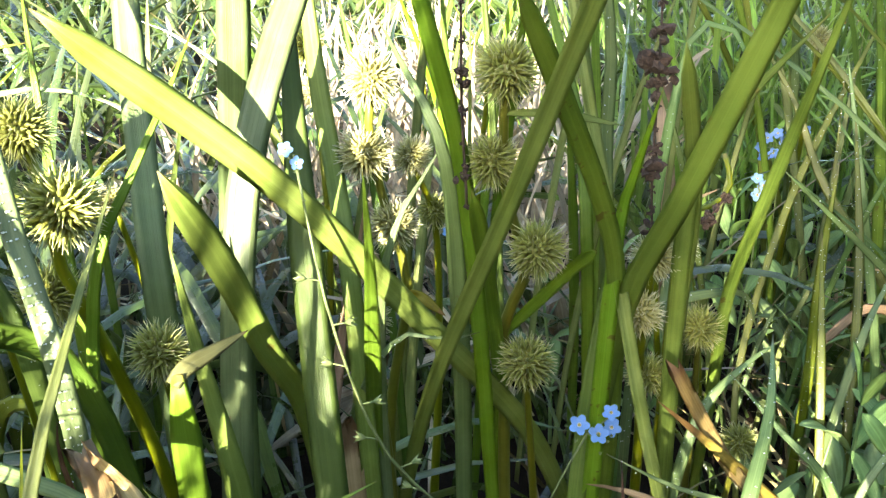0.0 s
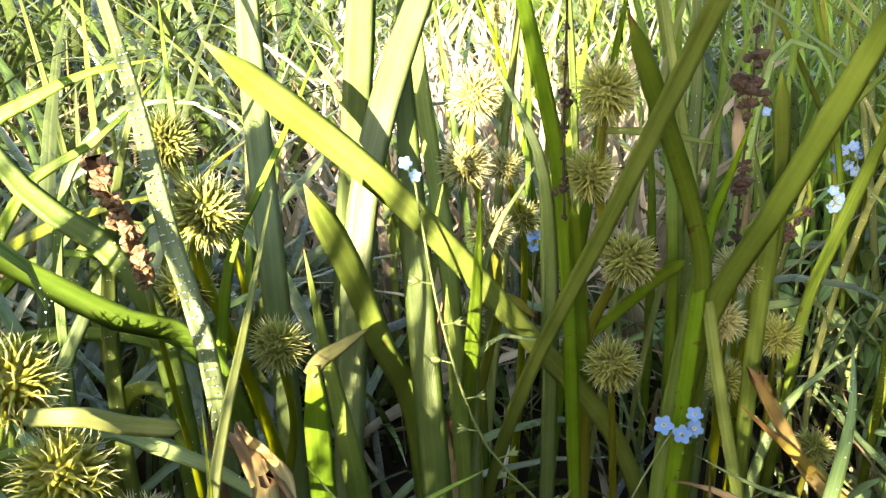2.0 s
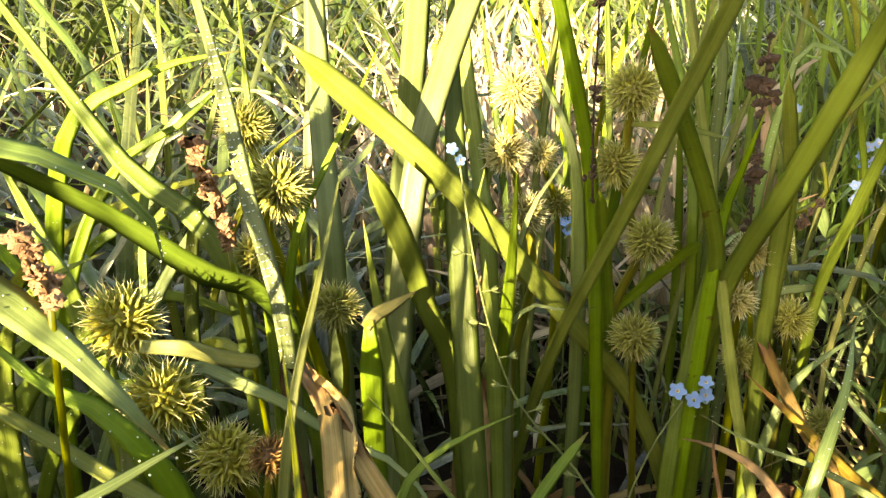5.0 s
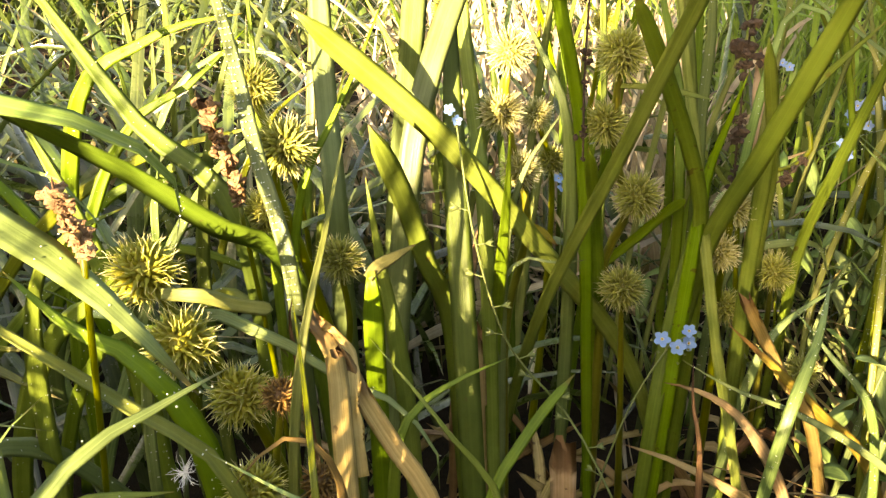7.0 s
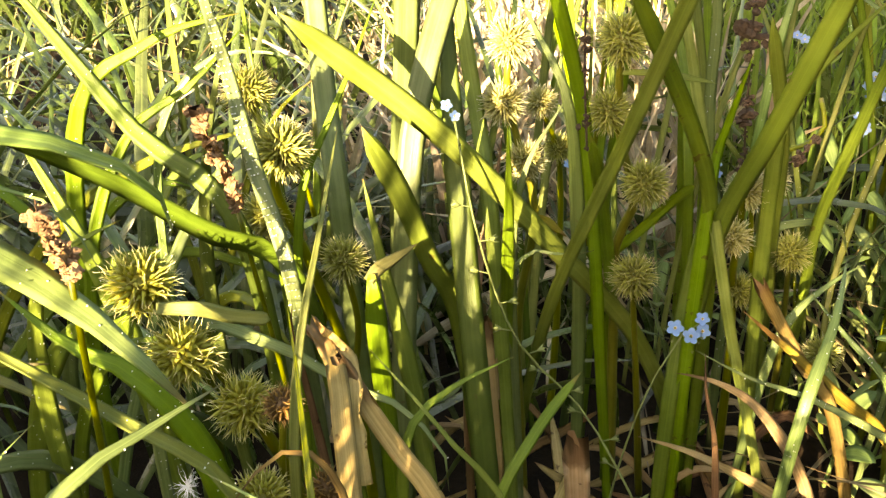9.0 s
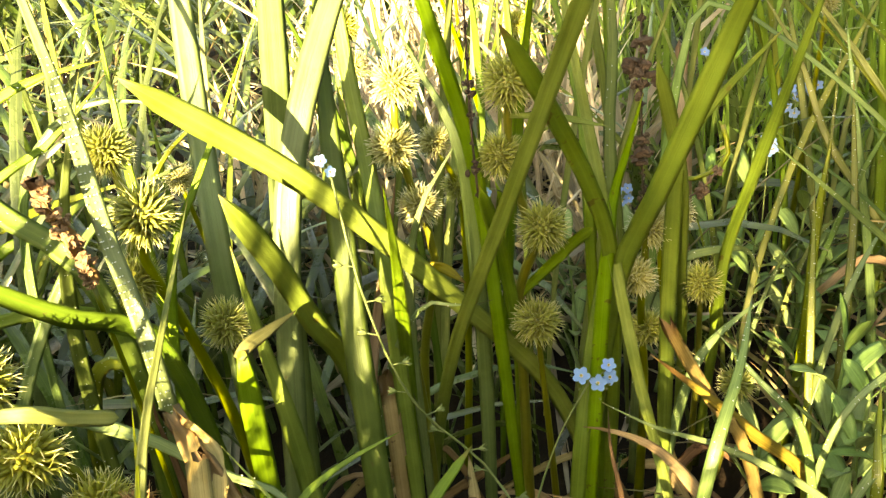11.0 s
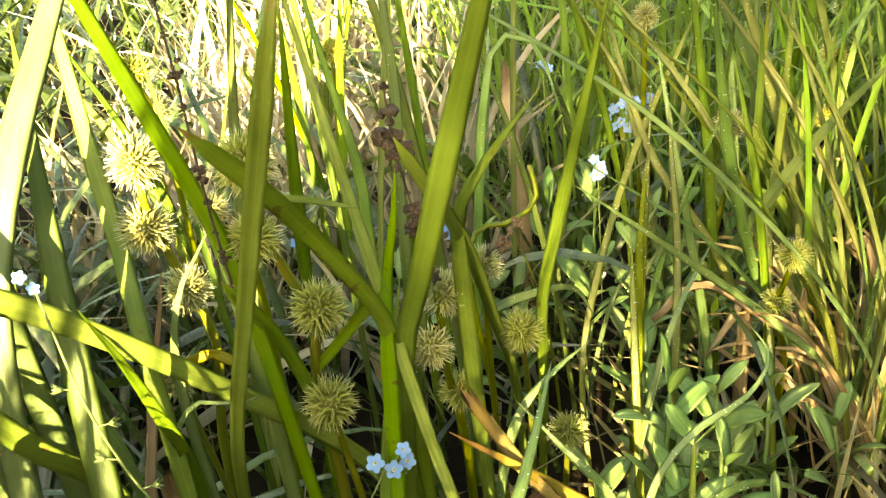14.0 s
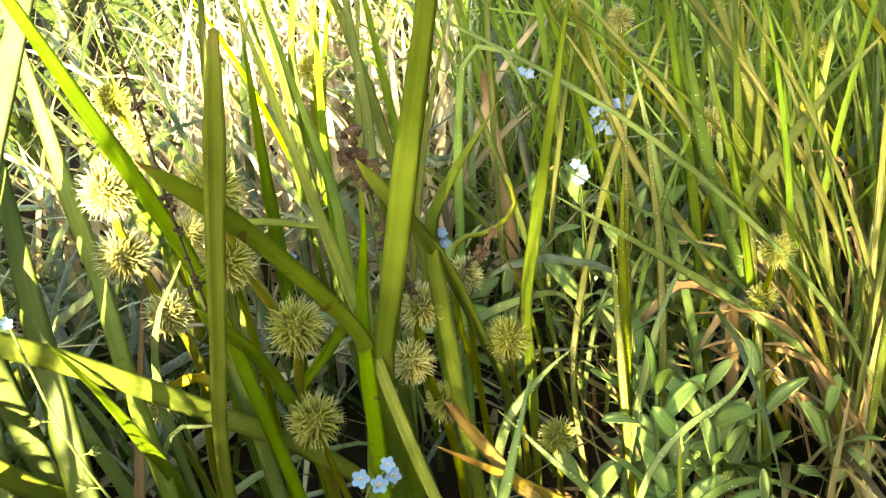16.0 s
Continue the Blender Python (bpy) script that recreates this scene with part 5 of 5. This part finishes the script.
def forget_me_not(line, flowers, label, seed, buds=5, size=0.0036, kind="blue", seedpods=0):
    rng = np.random.default_rng(seed)
    f = thing("forget_me_not", line[0], label, "forget-me-not", "forget-me-nots")
    stem(f, line, 0.0006, 0.0004, CALYX)
    tip = np.asarray(line[-1], float)
    for d in flowers:
        at = tip + np.asarray(d)
        flower(f, at, size * rng.uniform(0.9, 1.08), kind, rng)
        piece("stalk", tube(under(f, [tip - (0, 0, 0.004), (tip + at) / 2 - (0, 0, 0.002), at - (0, 0.0004, 0.0008)]), 0.00035, 0.0003, CALYX, "stalk", 8, 5), f)
        bud(f, at - (0, -0.0008, 0.0016), 0.0022, rng)
    for k in range(buds):
        bud(f, tip + rng.normal(0, 0.0035, 3) - (0, 0, 0.004), 0.0017, rng)
    if seedpods:
        s = spline(line, 60)
        for k in range(seedpods):
            p = s[10 + int(44 * k / seedpods)]
            d = np.array([0.0045 if k % 2 else -0.0045, rng.normal(0, 0.001), 0.0012])
            piece("stalk", tube(under(f, [p, p + d * 0.6, p + d]), 0.0003, 0.0003, CALYX, "stalk", 6, 5), f)
            b = piece("calyx", CALYX_MESH, f)
            b.matrix_basis = Matrix.LocRotScale(Vector(under(f, [p + d * 1.25])[0]), Vector(d).to_track_quat("Z", "Y"), (0.0042,) * 3)
    return f


forget_me_not([(0.020, 0.262, 0.0), (0.028, 0.258, 0.07), (0.040, 0.262, 0.115), (0.054, 0.268, 0.142)], [(-0.0048, -0.002, 0.002), (0.0022, -0.003, -0.0012), (0.0066, -0.001, 0.0065), (0.0076, 0.001, -0.0010)],
              "forget-me-not with four open sky-blue flowers", 51, buds=7, size=0.0036)
forget_me_not([(0.050, 0.225, 0.0), (0.037, 0.222, 0.070), (0.016, 0.236, 0.108), (0.007, 0.240, 0.120), (-0.018, 0.232, 0.156), (-0.033, 0.231, 0.202), (-0.043, 0.241, 0.252)], [(-0.002, -0.002, 0.002), (0.001, -0.002, -0.002)],
              "long forget-me-not spray with green calyces and small blue flowers", 52, buds=3, size=0.0023, kind="blue", seedpods=15)
forget_me_not([(0.226, 0.56, 0.0), (0.224, 0.552, 0.09), (0.217, 0.538, 0.177)], [(-0.014, 0, -0.004), (-0.010, 0, 0.002), (-0.005, 0, -0.008), (-0.004, 0, 0.005), (0.001, 0, 0.0), (0.004, 0, 0.006), (0.009, 0, 0.003), (0.013, 0, 0.007), (-0.011, 0, -0.011), (0.0, 0, -0.012)],
              "forget-me-not with a coiled cluster of pale blue flowers", 53, buds=4, size=0.0038, kind="pale")
forget_me_not([(0.192, 0.49, 0.0), (0.188, 0.483, 0.08), (0.183, 0.477, 0.167)], [(-0.002, 0, 0.004), (0.002, 0, 0.0), (-0.001, 0, -0.006), (0.003, 0, -0.004)], "forget-me-not with a few pale blue flowers", 54, buds=3, size=0.0037, kind="pale")
forget_me_not([(0.100, 0.48, 0.0), (0.098, 0.475, 0.07), (0.094, 0.470, 0.138)], [(-0.003, 0, 0.002), (0.003, 0, 0.004), (0.0, 0, -0.005), (0.004, 0, -0.003)], "forget-me-not with a few pale blue flowers", 55, buds=3, size=0.0036, kind="pale")
forget_me_not([(0.010, 0.46, 0.0), (0.008, 0.456, 0.07), (0.006, 0.453, 0.145)], [(-0.003, 0, 0.002), (0.003, 0, 0.004), (0.0, 0, -0.004)], "forget-me-not with small blue flowers in the shade", 56, buds=3)
forget_me_not([(0.180, 0.62, 0.0), (0.177, 0.615, 0.1), (0.173, 0.611, 0.188)], [(-0.002, 0, 0.002), (0.004, 0, -0.001)], "forget-me-not with two pale flowers", 57, buds=2, kind="pale")
forget_me_not([(0.43, 0.66, 0.0), (0.432, 0.655, 0.1), (0.434, 0.65, 0.205)], [(-0.002, 0, 0.002), (0.004, 0, -0.001)], "forget-me-not with two pale flowers", 58, buds=2, kind="pale")


# ---- herbs with opposite leaves ----
def oval(pts, width, material, facing, seed):
    rng = np.random.default_rng(seed)
    n = 12
    c = spline(pts, n)
    t = unit(np.gradient(c, axis=0))
    side = unit(np.cross(t, np.array([rng.normal(0, 0.25), rng.normal(0, 0.25), 1.0])))
    norm = np.cross(side, t)
    v = np.linspace(0, 1, n)
    w = width * 0.5 * np.maximum(np.sin(math.pi * v**1.3) ** 0.55, 0.06)
    verts, uvs, faces = [], [], []
    cols = [(-1, 0), (-0.5, 1), (0, 1), (0.5, 1), (1, 0), (0.5, -1), (0, -1), (-0.5, -1)]
    for i in range(n):
        for x, k in cols:
            off = 0.28 * abs(x) - (0.10 * (1 - abs(x)) if k < 0 else 0) + 0.05 * math.sin(v[i] * 9) * x
            verts.append(c[i] + side[i] * w[i] * x + norm[i] * w[i] * off)
            uvs.append((0.5 + 0.5 * x, v[i]))
    m = len(cols)
    faces = [(i * m + j, i * m + (j + 1) % m, (i + 1) * m + (j + 1) % m, (i + 1) * m + j) for i in range(n - 1) for j in range(m)]
    return mesh_of("leaf", verts, faces, material, uvs)


def herb(top, seed, pairs=4, length=0.0265, width=0.0112):
    rng = np.random.default_rng(seed)
    top = np.asarray(top, float)
    base = np.array([top[0] + rng.normal(0, 0.006), top[1] + rng.normal(0, 0.006), 0.0])
    h = thing("meadow_herb", tuple(base), "leafy green herb with opposite oval leaves", "herb", "herbs")
    stem(h, [base, (base + top) / 2 + (0.002, 0, 0), top], 0.0013, 0.0008, HERB)
    a0 = rng.uniform(0, math.pi)
    for k in range(pairs):
        u = 0.35 + 0.65 * k / max(1, pairs - 1)
        p = base + (top - base) * u
        for s in (0, 1):
            q = a0 + k * math.pi / 2 + s * math.pi + rng.normal(0, 0.2)
            l = length * (1.0 if k < pairs - 1 else 0.62) * rng.uniform(0.85, 1.15)
            d = np.array([math.cos(q), math.sin(q), 0])
            up = 0.85 + 0.5 * (k == pairs - 1) + rng.normal(0, 0.2)
            pts = [p, p + d * l * 0.5 + (0, 0, l * 0.35 * (0.6 + up)), p + d * l + (0, 0, l * (up - 0.12))]
            piece("leaf", oval(under(h, pts), width * rng.uniform(0.85, 1.1) * (1 if k < pairs - 1 else 0.7), HERB, None, seed * 20 + k * 2 + s), h)
    return h


for k, (top, pairs) in enumerate([((0.192, 0.394, 0.103), 4), ((0.197, 0.371, 0.060), 3), ((0.224, 0.342, 0.068), 4), ((0.185, 0.329, 0.112), 4), ((0.191, 0.308, 0.098), 4), ((0.180, 0.288, 0.085), 4), ((0.197, 0.285, 0.106), 3), ((0.210, 0.335, 0.104), 4), ((0.215, 0.272, 0.080), 4), ((0.165, 0.270, 0.060), 3), ((0.150, 0.330, 0.060), 3), ((0.225, 0.470, 0.080), 4), ((0.205, 0.44, 0.085), 4),
                                  ((0.235, 0.43, 0.075), 3), ((0.18, 0.47, 0.10), 4), ((0.22, 0.50, 0.11), 4), ((0.25, 0.54, 0.12), 4), ((0.20, 0.56, 0.13), 4), ((0.16, 0.52, 0.12), 4), ((0.24, 0.37, 0.03), 3),
                                  ((0.13, 0.46, 0.09), 4), ((0.27, 0.47, 0.08), 4), ((0.11, 0.50, 0.11), 4), ((0.18, 0.345, 0.03), 2), ((0.06, 0.47, 0.10), 3), ((0.30, 0.56, 0.11), 4)]):
    herb(top, 61 + k, pairs)
rng = np.random.default_rng(64)
for k in range(9):
    herb((rng.uniform(0.12, 0.30), rng.uniform(0.34, 0.62), rng.uniform(0.035, 0.095)), 95 + k, 3, 0.027, 0.0118)


# ---- dew and a tuft of seed fluff ----
def dew(rows, count, seed):
    rng = np.random.default_rng(seed)
    bm = bmesh.new()
    bmesh.ops.create_icosphere(bm, subdivisions=2, radius=1.0)
    bv = np.array([v.co for v in bm.verts])
    bf = np.array([[v.index for v in f.verts] for f in bm.faces])
    bm.free()
    verts, faces = [], []
    pool = np.concatenate([r[:, 3:, 1, :].reshape(-1, 3) for r in rows])
    pool = pool[pool[:, 1] < 1.1]
    for k, i in enumerate(rng.choice(len(pool), count, replace=False)):
        verts.append(bv * rng.uniform(0.0004, 0.0011) + pool[i])
        faces.append(bf + k * len(bv))
    tagged(new("dew_drops", mesh_of("dew_drops", np.concatenate(verts), np.concatenate(faces).tolist(), DEW)), "clear dew drops on the grass blades", "dew", kind="stuff")


dew([MID, LEFT, RIGHT], 900, 91)


def fluff(at, seed):
    rng = np.random.default_rng(seed)
    f = thing("seed_fluff", at, "tuft of white seed fluff caught in the grass", "seed fluff")
    for k in range(60):
        d = unit(rng.normal(0, 1, 3)) * rng.uniform(0.002, 0.0065)
        piece("thread", tube([np.zeros(3), d * 0.5 + rng.normal(0, 0.0006, 3), d], 0.00012, 0.00005, FLUFF, "thread", 8, 4), f)


fluff((-0.107, 0.112, 0.181), 92)
